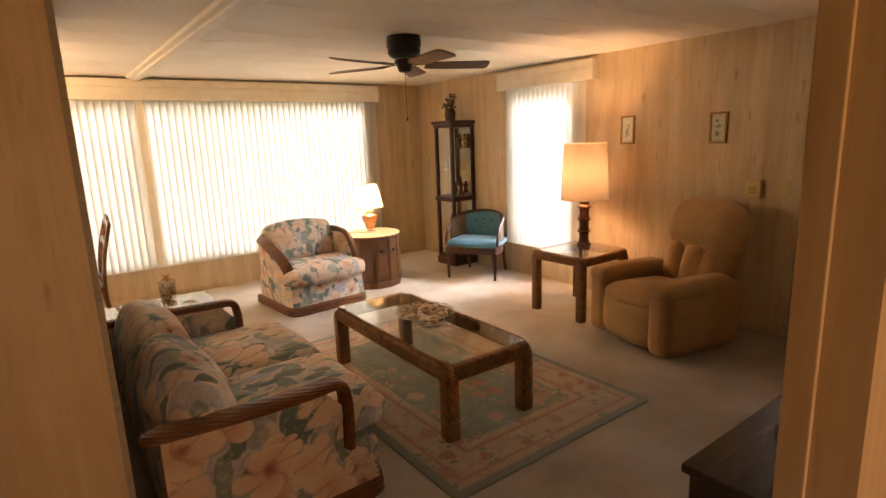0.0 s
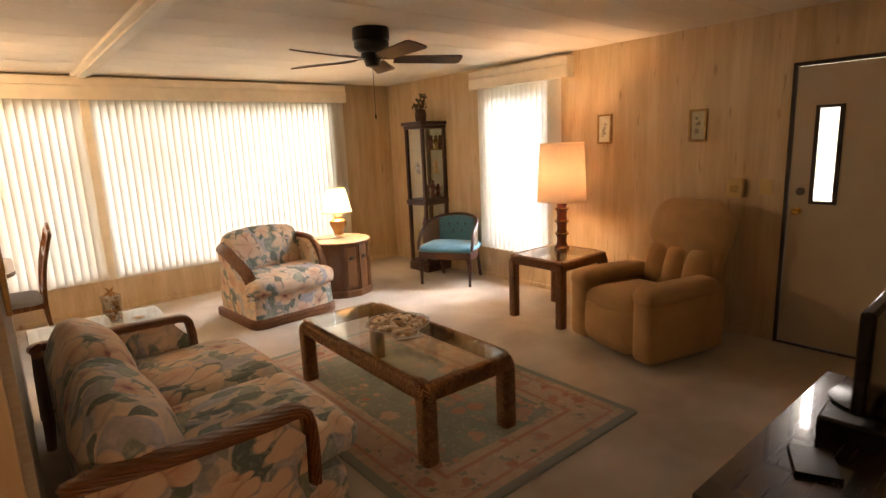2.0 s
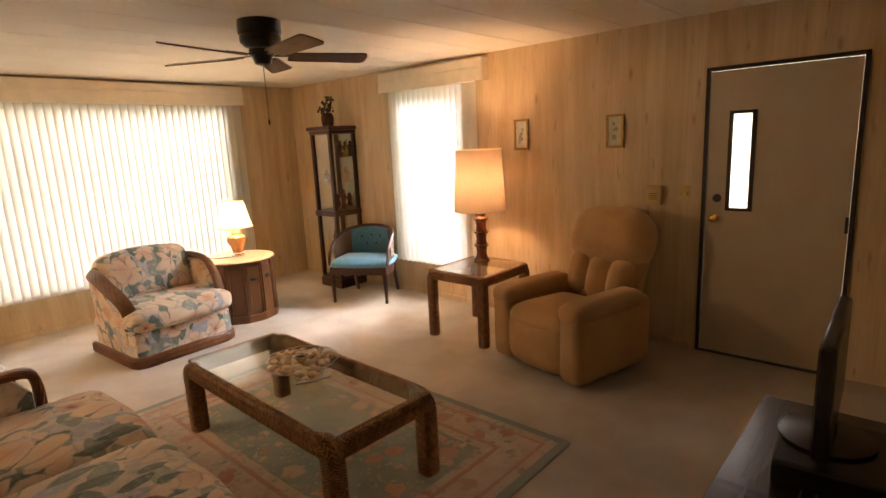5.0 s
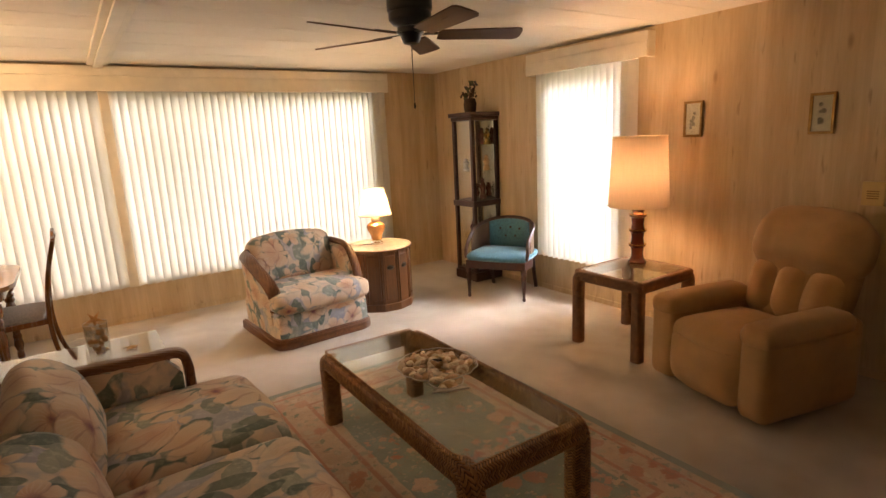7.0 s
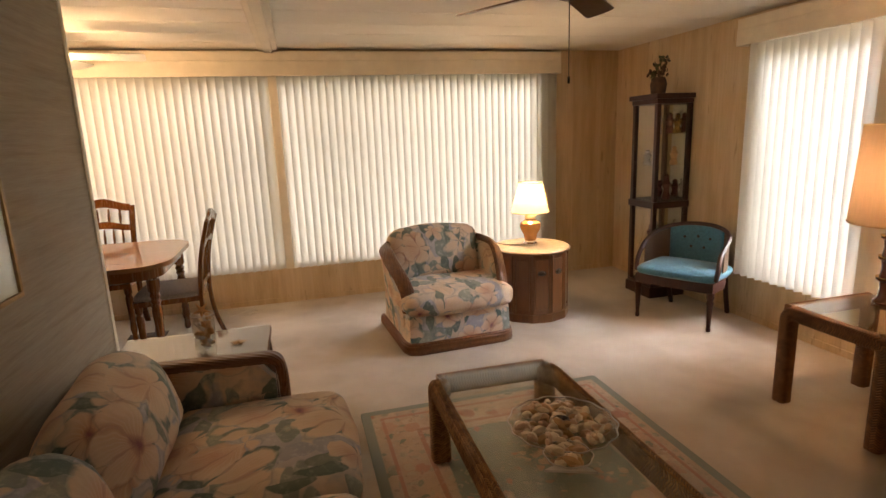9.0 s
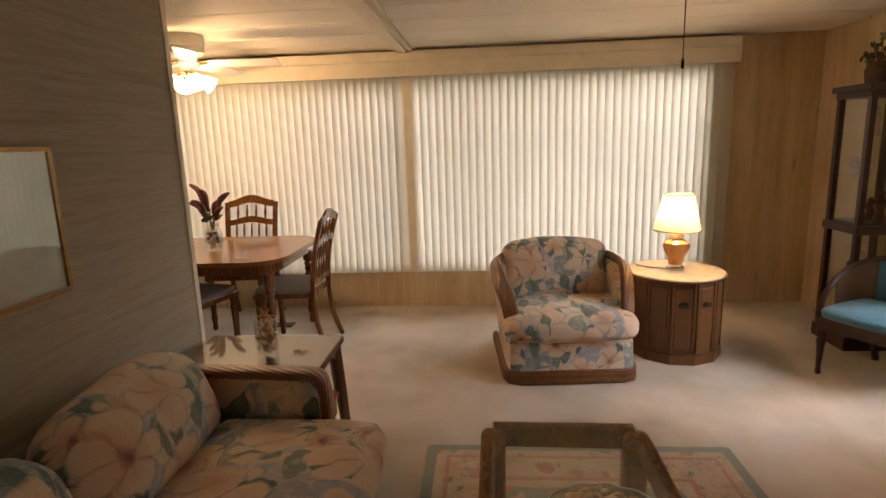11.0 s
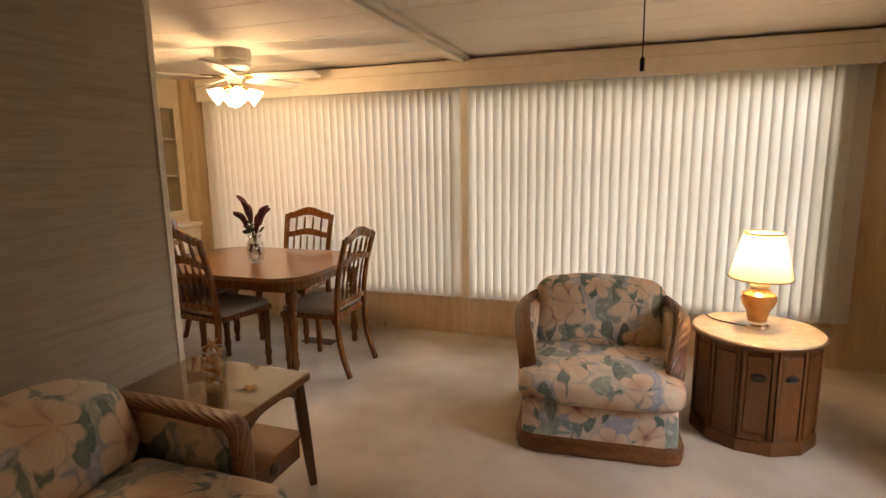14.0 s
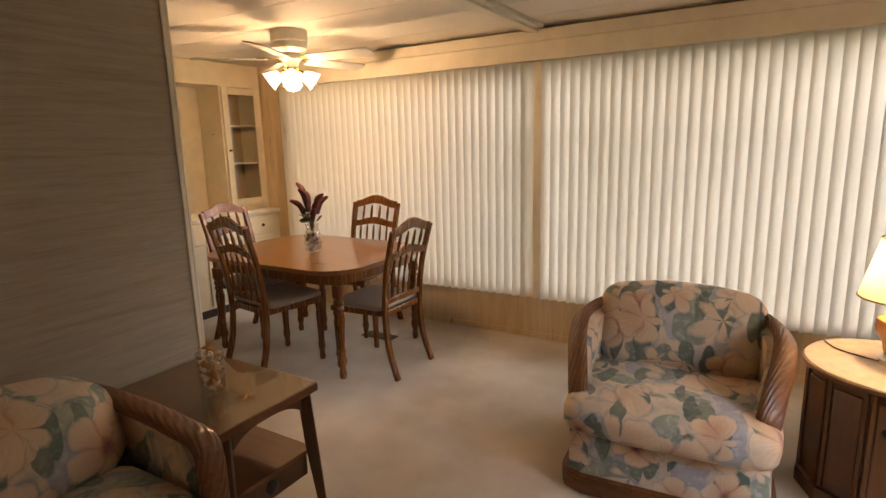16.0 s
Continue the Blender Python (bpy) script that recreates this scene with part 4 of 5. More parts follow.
def shell_dish(x, y, z):
    """A clear scallop-shaped dish heaped with shells."""
    d = thing("shell_dish", x, y, z, -22, "clear scallop-shaped dish heaped with pale seashells", "dish")
    bm = lathe([(0.06, 0), (0.10, 0.006), (0.165, 0.03), (0.20, 0.052), (0.196, 0.055), (0.16, 0.035), (0.095, 0.012), (0.02, 0.009)], 56, lobes=14, depth=0.022)
    bowl = part("bowl", bm, "dish_glass", d)
    part("rim", sweep([(0.2 * (1 + 0.022 * math.cos(14 * a)) * math.cos(a), 0.2 * (1 + 0.022 * math.cos(14 * a)) * math.sin(a), 0.054) for a in [6.28319 * i / 112 for i in range(112)]], circle(0.0028, 6), closed=True), "porcelain", d, smooth=60)
    cup = part("cup", move(lathe([(0.03, 0.004), (0.055, 0.010), (0.082, 0.050), (0.079, 0.053), (0.05, 0.016), (0.01, 0.012)], 32, lobes=8, depth=0.03), Matrix.Translation((0.0, -0.205, 0))), "dish_glass", d)
    part("cup_rim", sweep([(0.081 * (1 + 0.03 * math.cos(8 * a)) * math.cos(a), -0.205 + 0.081 * (1 + 0.03 * math.cos(8 * a)) * math.sin(a), 0.053) for a in [6.28319 * i / 64 for i in range(64)]], circle(0.0028, 6), closed=True), "porcelain", cup, smooth=60)
    part("handle", prism([(-0.05, -0.262), (-0.085, -0.295), (0.085, -0.295), (0.05, -0.262), (0.0, -0.280)], 0.042, 0.050, 0.002), "porcelain", d, "flared pale grip")
    rnd = random.Random(4)
    made = {}
    for i in range(150):
        a, r = rnd.random() * 6.28, 0.165 * math.sqrt(rnd.random())
        zz = 0.022 + 0.028 * (r / 0.165) ** 2 + rnd.random() * 0.034 * (1.1 - r / 0.165)
        if i < 6:
            a, r, zz = i * 1.05, 0.02, 0.055
        s = 0.012 + 0.009 * rnd.random()
        if i >= 120:
            r, zz = r * 0.36, 0.030 + rnd.random() * 0.022
        kind = rnd.choice(("shell_pale", "shell_pale", "shell_tan", "shell_rosy")) if i > 2 else "shell_dark"
        m = pose(r * math.cos(a), r * math.sin(a) - (0.205 if i >= 120 else 0.0), zz, rnd.uniform(55, 110), rnd.uniform(-40, 40), rnd.uniform(0, 360)) @ Matrix.Diagonal((s * 1.0, s * 0.85, s * 1.55, 1))
        if kind not in made:
            made[kind] = part("shell", lathe([(0.05, -1), (0.55, -0.75), (0.95, -0.1), (0.85, 0.45), (0.45, 0.85), (0.05, 1)], 12, lobes=6, depth=0.06), kind, d, at=m)
        else:
            again(made[kind], m)


shell_dish(3.28, 4.15, 0.4500)


# ---- lamps ----
def tall_lamp(x, y, z):
    lamp = thing("table_lamp", x, y, z, 0, "lit tall lamp, turned dark red wood, tan drum shade", "lamp")
    prof = [(0.068, 0), (0.072, 0.012), (0.058, 0.025)]
    for i in range(3):
        b = 0.03 + i * 0.115
        prof += [(0.050, b + 0.01), (0.044, b + 0.05), (0.050, b + 0.092), (0.064, b + 0.103), (0.064, b + 0.110), (0.050, b + 0.114)]
    prof += [(0.040, 0.39), (0.052, 0.42), (0.056, 0.445), (0.02, 0.45)]
    part("base", lathe(prof, 32), "lamp_wood", lamp)
    for i in range(3):
        b = 0.03 + i * 0.115
        part("ring", lathe([(0.058, b + 0.1145), (0.066, b + 0.115), (0.066, b + 0.119), (0.050, b + 0.1195)], 32), "brass", lamp, "thin brass ring")
    part("stem", lathe([(0.007, 0.445), (0.007, 0.63)], 12), "brass", lamp)
    bm = bmesh.new()
    n = 48
    lo = [bm.verts.new((0.222 * math.cos(6.28319 * i / n), 0.222 * math.sin(6.28319 * i / n), 0.445)) for i in range(n)]
    hi = [bm.verts.new((0.195 * math.cos(6.28319 * i / n), 0.195 * math.sin(6.28319 * i / n), 0.962)) for i in range(n)]
    for i in range(n):
        bm.faces.new((lo[i], lo[(i + 1) % n], hi[(i + 1) % n], hi[i]))
    shade = part("shade", bm, "shade_tan", lamp, "tan fabric drum shade glowing", smooth=60)
    part("shade_rim", sweep([(0.195 * math.cos(6.28319 * i / 40), 0.195 * math.sin(6.28319 * i / 40), 0.962) for i in range(40)], circle(0.004, 6), closed=True), "shade_cream", shade, smooth=60)
    part("shade_rim", sweep([(0.222 * math.cos(6.28319 * i / 40), 0.222 * math.sin(6.28319 * i / 40), 0.445) for i in range(40)], circle(0.004, 6), closed=True), "shade_tan", shade, smooth=60)
    bulb("lamp_bulb_tall", (x, y, z + 0.70), 20, 0.07, color=(1.0, 0.67, 0.37))


tall_lamp(5.455, 4.575, 0.5802)


def small_lamp(x, y, z):
    lamp = thing("table_lamp", x, y, z, 0, "lit small lamp, amber ceramic body, cream shade", "lamp")
    part("foot", lathe([(0.062, 0), (0.062, 0.022), (0.050, 0.030), (0.050, 0.0445), (0.02, 0.0446)], 28), "chrome", lamp, "clear and chrome foot")
    part("body", lathe([(0.046, 0.045), (0.052, 0.062), (0.060, 0.10), (0.083, 0.14), (0.092, 0.172), (0.085, 0.198), (0.056, 0.214), (0.042, 0.226), (0.02, 0.229)], 32), "amber_ceramic", lamp)
    part("neck", lathe([(0.042, 0.2295), (0.050, 0.245), (0.040, 0.268), (0.015, 0.276)], 28), "shade_cream", lamp)
    bm = bmesh.new()
    n = 48
    lo = [bm.verts.new((0.160 * math.cos(6.28319 * i / n), 0.160 * math.sin(6.28319 * i / n), 0.290)) for i in range(n)]
    hi = [bm.verts.new((0.100 * math.cos(6.28319 * i / n), 0.100 * math.sin(6.28319 * i / n), 0.54)) for i in range(n)]
    for i in range(n):
        bm.faces.new((lo[i], lo[(i + 1) % n], hi[(i + 1) % n], hi[i]))
    shade = part("shade", bm, "shade_cream", lamp, "cream cloth shade glowing", smooth=60)
    for r, zz in ((0.160, 0.290), (0.100, 0.54)):
        part("shade_rim", sweep([(r * math.cos(6.28319 * i / 40), r * math.sin(6.28319 * i / 40), zz) for i in range(40)], circle(0.004, 6), closed=True), "gold_frame", shade, smooth=60)
    part("stem", lathe([(0.006, 0.276), (0.006, 0.36)], 12), "brass", lamp)
    bulb("lamp_bulb_small", (x, y, z + 0.42), 17, 0.05, color=(1.0, 0.72, 0.40))
    cord = sweep(smooth_path([(-0.06, 0.0, 0.006), (-0.12, 0.04, 0.004), (-0.2, 0.10, 0.004), (-0.24, 0.2, 0.004)], 5), circle(0.003, 6))
    part("cord", cord, "dried_brown", lamp)


small_lamp(4.315, 6.73, 0.607)


def drum_cabinet(x, y):
    """Twelve-sided drum table with panelled doors and a round top."""
    d = thing("drum_cabinet", x, y, 0, 8, "round dark wood drum cabinet with a pale laminate top", "cabinet")
    n, r = 12, 0.308
    ring = lambda rr: [(rr * math.cos(radians(30 * i)), rr * math.sin(radians(30 * i))) for i in range(n)]
    part("plinth", prism(ring(0.326), 0, 0.07, 0.008), "drum_wood", d, smooth=25)
    part("body", prism(ring(r), 0.07, 0.575), "drum_wood", d, smooth=20)
    part("top", lathe([(0.311, 0.575), (0.329, 0.580), (0.333, 0.592), (0.327, 0.603), (0.320, 0.605), (0.306, 0.607)], 56), "tabletop_laminate", d, "pale round laminate top with dark rim")
    part("top_rim", lathe([(0.3335, 0.578), (0.337, 0.582), (0.337, 0.592), (0.3335, 0.595)], 56), "drum_wood", d)
    ap = r * math.cos(radians(15))
    for i in range(n):
        a = 30 * i + 15
        m = pose(ap * math.cos(radians(a)), ap * math.sin(radians(a)), 0, 0, 0, a)
        door = part("door_panel", boxes((0.0005, 0.010, -0.057, 0.057, 0.11, 0.54), bevel=0.006), "drum_wood", d, smooth=30, at=m)
        part("door_frame", boxes((0.0005, 0.014, -0.077, -0.060, 0.08, 0.57), (0.0005, 0.014, 0.060, 0.077, 0.08, 0.57), bevel=0.003), "drum_wood", d, smooth=30, at=m)
        if i in (8, 9):
            part("pull", move(lathe([(0.5, 0), (1.0, 0.0015), (0.95, 0.006), (0.78, 0.004), (0.6, 0.011), (0.1, 0.013)], 24), pose(0.010, 0, 0.425, 0, 90, 0) @ Matrix.Diagonal((0.024, 0.037, 1, 1))), "dark_trim", door, "dark oval pull")


drum_cabinet(4.32, 6.735)


# ---- corner by the east wall ----
def curio(x0, x1, y0, y1, top):
    """Tall glass curio with a waist rail, shelves and trinkets."""
    c = thing("curio_cabinet", (x0 + x1) / 2, (y0 + y1) / 2, 0, 0, "tall dark wood glass curio cabinet with trinkets inside", "curio cabinet")
    hx, hy = (x1 - x0) / 2, (y1 - y0) / 2
    W = "dark_mahogany"
    part("plinth", boxes((-hx - 0.012, hx, -hy - 0.012, hy + 0.012, 0, 0.10), (-hx, hx, -hy, hy, 0.1005, 0.13), bevel=0.005), W, c)
    part("crown", boxes((-hx - 0.008, hx, -hy - 0.008, hy + 0.008, top - 0.085, top - 0.045), (-hx - 0.028, hx, -hy - 0.028, hy + 0.028, top - 0.0445, top), bevel=0.008), W, c)
    part("waist", boxes((-hx - 0.012, hx, -hy - 0.012, hy + 0.012, 0.84, 0.90), bevel=0.006), W, c)
    for sx in (-1, 1):
        for sy in (-1, 1):
            a, b = sorted((sx * hx, sx * (hx - 0.04)))
            e, f = sorted((sy * hy, sy * (hy - 0.04)))
            part("post", boxes((a, b, e, f, 0.1305, 0.8395), (a, b, e, f, 0.9005, top - 0.0855), bevel=0.004), W, c)
    for z0, z1 in ((0.131, 0.839), (0.901, top - 0.086)):
        part("glass_side", box(-hx + 0.041, hx - 0.041, -hy + 0.015, -hy + 0.019, z0, z1), "sheet_glass", c)
        part("glass_front", box(-hx + 0.015, -hx + 0.019, -hy + 0.041, hy - 0.041, z0, z1), "sheet_glass", c)
        part("mirror_back", box(hx - 0.02, hx - 0.014, -hy + 0.041, hy - 0.041, z0, z1), "mirror", c)
        part("glass_side", box(-hx + 0.041, hx - 0.041, hy - 0.019, hy - 0.015, z0, z1), "sheet_glass", c)
    rnd = random.Random(2)
    for z in (0.135, 0.48, 0.905, 1.22, 1.50):
        sh = part("shelf", box(-hx + 0.03, hx - 0.03, -hy + 0.03, hy - 0.03, z, z + 0.006), "sheet_glass" if z not in (0.135, 0.905) else W, c)
        for k in range(3):
            h = rnd.uniform(0.11, 0.24)
            px, py = rnd.uniform(-0.10, 0.09), -0.10 + 0.1 * k
            mat = rnd.choice(("porcelain", "shell_tan", "porcelain", "dried_red", "porcelain", "brass"))
            t = thing("figurine", (x0 + x1) / 2 + px, (y0 + y1) / 2 + py, z + 0.0065, 0, "small ornament standing in the curio cabinet", "figurine", "curio ornaments")
            part("body", lathe([(0.034, 0), (0.038, h * 0.1), (0.022, h * 0.35), (0.040, h * 0.6), (0.018, h * 0.78), (0.024, h * 0.9), (0.006, h)], 14), mat, t)


curio(5.495, 5.865, 6.675, 7.035, 1.852)


def arrangement(x, y, z):
    """Dried flowers in a brown pot."""
    p = thing("dried_arrangement", x, y, z, 0, "dark dried flower arrangement in a brown pot", "plant")
    part("pot", lathe([(0.055, 0), (0.065, 0.02), (0.072, 0.09), (0.058, 0.14), (0.05, 0.15), (0.02, 0.15)], 24), "dried_brown", p)
    rnd = random.Random(9)
    for i in range(13):
        a, r, h = rnd.random() * 6.28, rnd.uniform(0.02, 0.095), rnd.uniform(0.16, 0.34)
        tip = Vector((r * math.cos(a), r * math.sin(a), h))
        st = part("stem", sweep(smooth_path([(0, 0, 0.12), (tip.x * 0.4, tip.y * 0.4, h * 0.7), tip], 4), circle(0.003, 5)), "dried_brown", p)
        bm = bmesh.new()
        for k in range(7):
            m = Matrix.Translation(tip + Vector((rnd.uniform(-0.02, 0.02), rnd.uniform(-0.02, 0.02), rnd.uniform(-0.025, 0.02)))) @ pose(0, 0, 0, rnd.uniform(0, 180), rnd.uniform(0, 180), rnd.uniform(0, 360)) @ Matrix.Diagonal((0.022, 0.012, 0.005, 1))
            bmesh.ops.create_icosphere(bm, subdivisions=1, radius=1, matrix=m)
        part("bloom", bm, rnd.choice(("dried_brown", "shell_dark", "leaf_green")), st)


arrangement(5.63, 6.86, 1.8535)


def barrel_chair(x, y, turn):
    """Low barrel chair: teal velvet, cane sides, dark frame; faces local -y."""
    c = thing("barrel_chair", x, y, 0, turn, "teal velvet barrel chair with tufted back and cane sides", "chair")
    W = "dark_mahogany"
    half, dep = 0.31, 0.50
    for s in (-1, 1):
        part("leg", lathe([(0.015, 0), (0.019, 0.02), (0.014, 0.035), (0.023, 0.20), (0.028, 0.23), (0.021, 0.25), (0.029, 0.27), (0.029, 0.31)], 14, s * (half - 0.02), 0.02), W, c, "turned front leg")
        part("leg", sweep(smooth_path([(s * (half - 0.07), dep + 0.07, 0), (s * (half - 0.07), dep + 0.01, 0.16), (s * (half - 0.07), dep - 0.02, 0.33)], 4), round_rect(0.016, 0.016, 0.005, 2)), W, c)
    pts = [(-half, 0.0), (half, 0.0), (half + 0.01, 0.22), (half - 0.05, 0.42), (half - 0.16, dep + 0.01), (-half + 0.16, dep + 0.01), (-half + 0.05, 0.42), (-half - 0.01, 0.22)]
    part("seat_frame", prism(pts, 0.305, 0.385, 0.008), W, c)
    part("seat", cushion(-half + 0.005, half - 0.005, -0.005, dep - 0.06, 0.372, 0.455, 0.04, 0.03, 11, 0.003), "teal_velvet", c)
    curve = []
    for i in range(25):
        a = math.pi * (i / 24)
        curve.append((-(half + 0.005) * math.cos(a) * (1.0), 0.17 + (dep - 0.15) * math.sin(a) ** 0.75))
    # top rail, dipping to the arm ends
    top = lambda u: 0.62 + 0.13 * math.sin(math.pi * u) ** 0.6
    path = [(-half - 0.005, 0.03, 0.40), (-half - 0.015, 0.05, 0.48), (-half - 0.006, 0.10, 0.57)] + [(p[0], p[1], top(i / 24)) for i, p in enumerate(curve)] + [(half + 0.006, 0.10, 0.57), (half + 0.015, 0.05, 0.48), (half + 0.005, 0.03, 0.40)]
    part("top_rail", sweep(smooth_path(path, 2), round_rect(0.017, 0.014, 0.006, 2)), W, c, smooth=50)

    def shell(a, b, off, thick, mat, name, grow):
        bm = bmesh.new()
        cols = []
        for i in range(a, b + 1):
            p = Vector((curve[i][0], curve[i][1], 0))
            q = Vector((curve[min(i + 1, 24)][0] - curve[max(i - 1, 0)][0], curve[min(i + 1, 24)][1] - curve[max(i - 1, 0)][1], 0)).normalized()
            nrm = Vector((q.y, -q.x, 0))
            t = top(i / 24)
            zs = [0.38 + (t - 0.012 - 0.38) * k / 8 for k in range(9)]
            front, rear = [], []
            for k, z in enumerate(zs):
                bul = grow * math.sin(math.pi * k / 8) * math.sin(math.pi * (i - a) / (b - a))
                front.append(bm.verts.new(p + nrm * (off + thick + bul) + Vector((0, 0, z))))
                rear.append(bm.verts.new(p + nrm * off + Vector((0, 0, z))))
            cols.append(front + rear[::-1])
        for u, w in zip(cols, cols[1:]):
            for k in range(18):
                bm.faces.new((u[k], u[(k + 1) % 18], w[(k + 1) % 18], w[k]))
        bm.faces.new(cols[0])
        bm.faces.new(cols[-1])
        return part(name, bm, mat, c, smooth=50)

    shell(0, 6, -0.004, 0.008, "cane", "cane_panel", 0)
    shell(18, 24, -0.004, 0.008, "cane", "cane_panel", 0)
    back = shell(6, 18, -0.012, 0.035, "teal_velvet", "back_pad", 0.02)
    for k, (i, z) in enumerate(((9, 0.64), (12, 0.65), (15, 0.64), (10.5, 0.56), (13.5, 0.56))):
        x0 = -(half + 0.005) * math.cos(math.pi * i / 24)
        y0 = 0.17 + (dep - 0.15) * math.sin(math.pi * i / 24) ** 0.75
        m = pose(x0 * 0.86, y0 - 0.043, z) @ Matrix.Diagonal((0.012, 0.006, 0.012, 1))
        bm = bmesh.new()
        bmesh.ops.create_icosphere(bm, subdivisions=2, radius=1, matrix=m)
        part("button", bm, "dark_trim", back)


barrel_chair(5.223, 6.03, -61.3)


def picture(x, y, z, w, h, turn, label, frame_mat="gold_frame", image="paper", flowers=True):
    """A framed print hung flat; local x along the wall, -y into the room."""
    p = thing("framed_picture", x, y, z, turn, label, "picture")
    f = 0.018
    part("frame", boxes((-w / 2, w / 2, -0.018, 0, -h / 2, -h / 2 + f), (-w / 2, w / 2, -0.018, 0, h / 2 - f, h / 2), (-w / 2, -w / 2 + f, -0.018, 0, -h / 2 + f, h / 2 - f), (w / 2 - f, w / 2, -0.018, 0, -h / 2 + f, h / 2 - f), bevel=0.003), frame_mat, p)
    part("print", box(-w / 2 + f, w / 2 - f, -0.008, -0.002, -h / 2 + f, h / 2 - f), image, p)
    if flowers:
        bm = bmesh.new()
        rnd = random.Random(int(y * 100))
        for k in range(7):
            px, pz = rnd.uniform(-w * 0.16, w * 0.16), rnd.uniform(-h * 0.28, h * 0.28)
            bmesh.ops.create_circle(bm, cap_ends=True, segments=10, radius=rnd.uniform(0.008, 0.02), matrix=Matrix.Translation((px, -0.0095, pz)) @ pose(0, 0, 0, 90, 0, 0))
        part("motif", bm, "ink", p)
    pane = part("pane", box(-w / 2 + f, w / 2 - f, -0.0135, -0.0115, -h / 2 + f, h / 2 - f), "sheet_glass", p)
    return p


picture(X1 - 0.001, 4.405, 1.650, 0.150, 0.265, -90, "small framed flower print in a narrow gold frame")
picture(X1 - 0.001, 3.545, 1.640, 0.145, 0.255, -90, "small framed flower print near the door")
picture(1.426, 4.20, 1.335, 0.86, 0.52, 90, "wide framed picture with pale mat on the partition", "gold_frame", "picture_grey", False)

th = thing("doorbell_chime", X1 - 0.001, 3.225, 1.155, 0, "yellowed plastic chime box on the wall", "chime")
part("case", box(-0.045, 0, -0.058, 0.058, -0.072, 0.072, 0.006), "cream_plastic", th)
part("grille", boxes(*[(-0.047, -0.0455, -0.03, 0.03, -0.03 + 0.014 * i, -0.024 + 0.014 * i) for i in range(4)]), "gold_frame", th)
sw = thing("light_switch", X1 - 0.001, 3.015, 1.17, 0, "cream light switch plate by the door", "switch")
part("plate", box(-0.006, 0, -0.045, 0.045, -0.058, 0.058, 0.003), "cream_plastic", sw)
for k in (-0.02, 0.02):
    part("toggle", box(-0.016, -0.0065, k - 0.005, k + 0.005, -0.012, 0.012, 0.002), "cream_plastic", sw)


# ---- ceiling fans ----
def fan(name, x, y, z, spin, r, blade_z, metal, wood_name, label, lights):
    f = thing(name, x, y, z, 0, label, "ceiling fan")
    part("canopy", lathe([(0.125, -0.001), (0.128, -0.03), (0.128, -0.075), (0.118, -0.085), (0.122, -0.092), (0.120, -0.125), (0.095, -0.150), (0.06, -0.158)], 36), metal, f)
    part("hub", lathe([(0.055, -0.1585), (0.075, -0.165), (0.078, -0.195), (0.06, -0.21), (0.052, -0.235), (0.045, -0.25), (0.02, -0.258)], 32), metal, f)
    for i in range(5):
        a = spin + 72 * i
        m = pose(0, 0, blade_z, 0, 0, a) @ pose(0, 0, 0, -13, 0, 0)
        pts = [(0.155, -0.055), (0.20, -0.062), (r - 0.03, -0.074), (r - 0.008, -0.062), (r, -0.035), (r, 0.035), (r - 0.008, 0.062), (r - 0.03, 0.074), (0.20, 0.062), (0.155, 0.055)]
        b = part("blade", prism(pts, -0.004, 0.004), wood_name, f, at=m)
        part("bracket", boxes((0.06, 0.17, -0.014, 0.014, 0.0045, 0.010), (0.165, 0.235, -0.035, 0.035, 0.0045, 0.009), bevel=0.002), metal if not lights else "brass", b)
    if not lights:
        part("pull_chain", boxes((-0.0016, 0.0016, -0.0016, 0.0016, -0.585, -0.258)), "steel_grey", f)
        part("pull_knob", lathe([(0.004, -0.607), (0.0055, -0.604), (0.0055, -0.580), (0.003, -0.575)], 10), "black_plastic", f)
    else:
        part("fitter", lathe([(0.03, -0.258), (0.06, -0.262), (0.05, -0.285), (0.02, -0.29)], 28), "brass", f)
        for i in range(4):
            a = 45 + 90 * i
            m = pose(0, 0, -0.275, 0, 0, a) @ pose(0.055, 0, 0, 0, 125, 0)
            arm = part("light_arm", lathe([(0.011, -0.02), (0.016, 0.02), (0.02, 0.035)], 12), "brass", f, at=m)
            s = part("glass_shade", lathe([(0.022, 0.034), (0.035, 0.05), (0.048, 0.08), (0.055, 0.11), (0.066, 0.128), (0.064, 0.13), (0.03, 0.118)], 36, lobes=9, depth=0.035), "frosted_lit_glass", f, "glowing frosted tulip shade", at=m)
            s.visible_shadow = False
    return f


fan("ceiling_fan", 3.625, 4.775, H, 47, 0.645, -0.205, "black_metal", "blade_wood", "black ceiling fan with dark wooden blades", False)
fan("ceiling_fan", 0.80, 6.83, H, 9, 0.66, -0.195, "white_enamel", "white_enamel", "white ceiling fan with lit tulip shades", True)
bulb("fan_light", (0.80, 6.83, H - 0.36), 38, 0.09, (1.0, 0.70, 0.38))


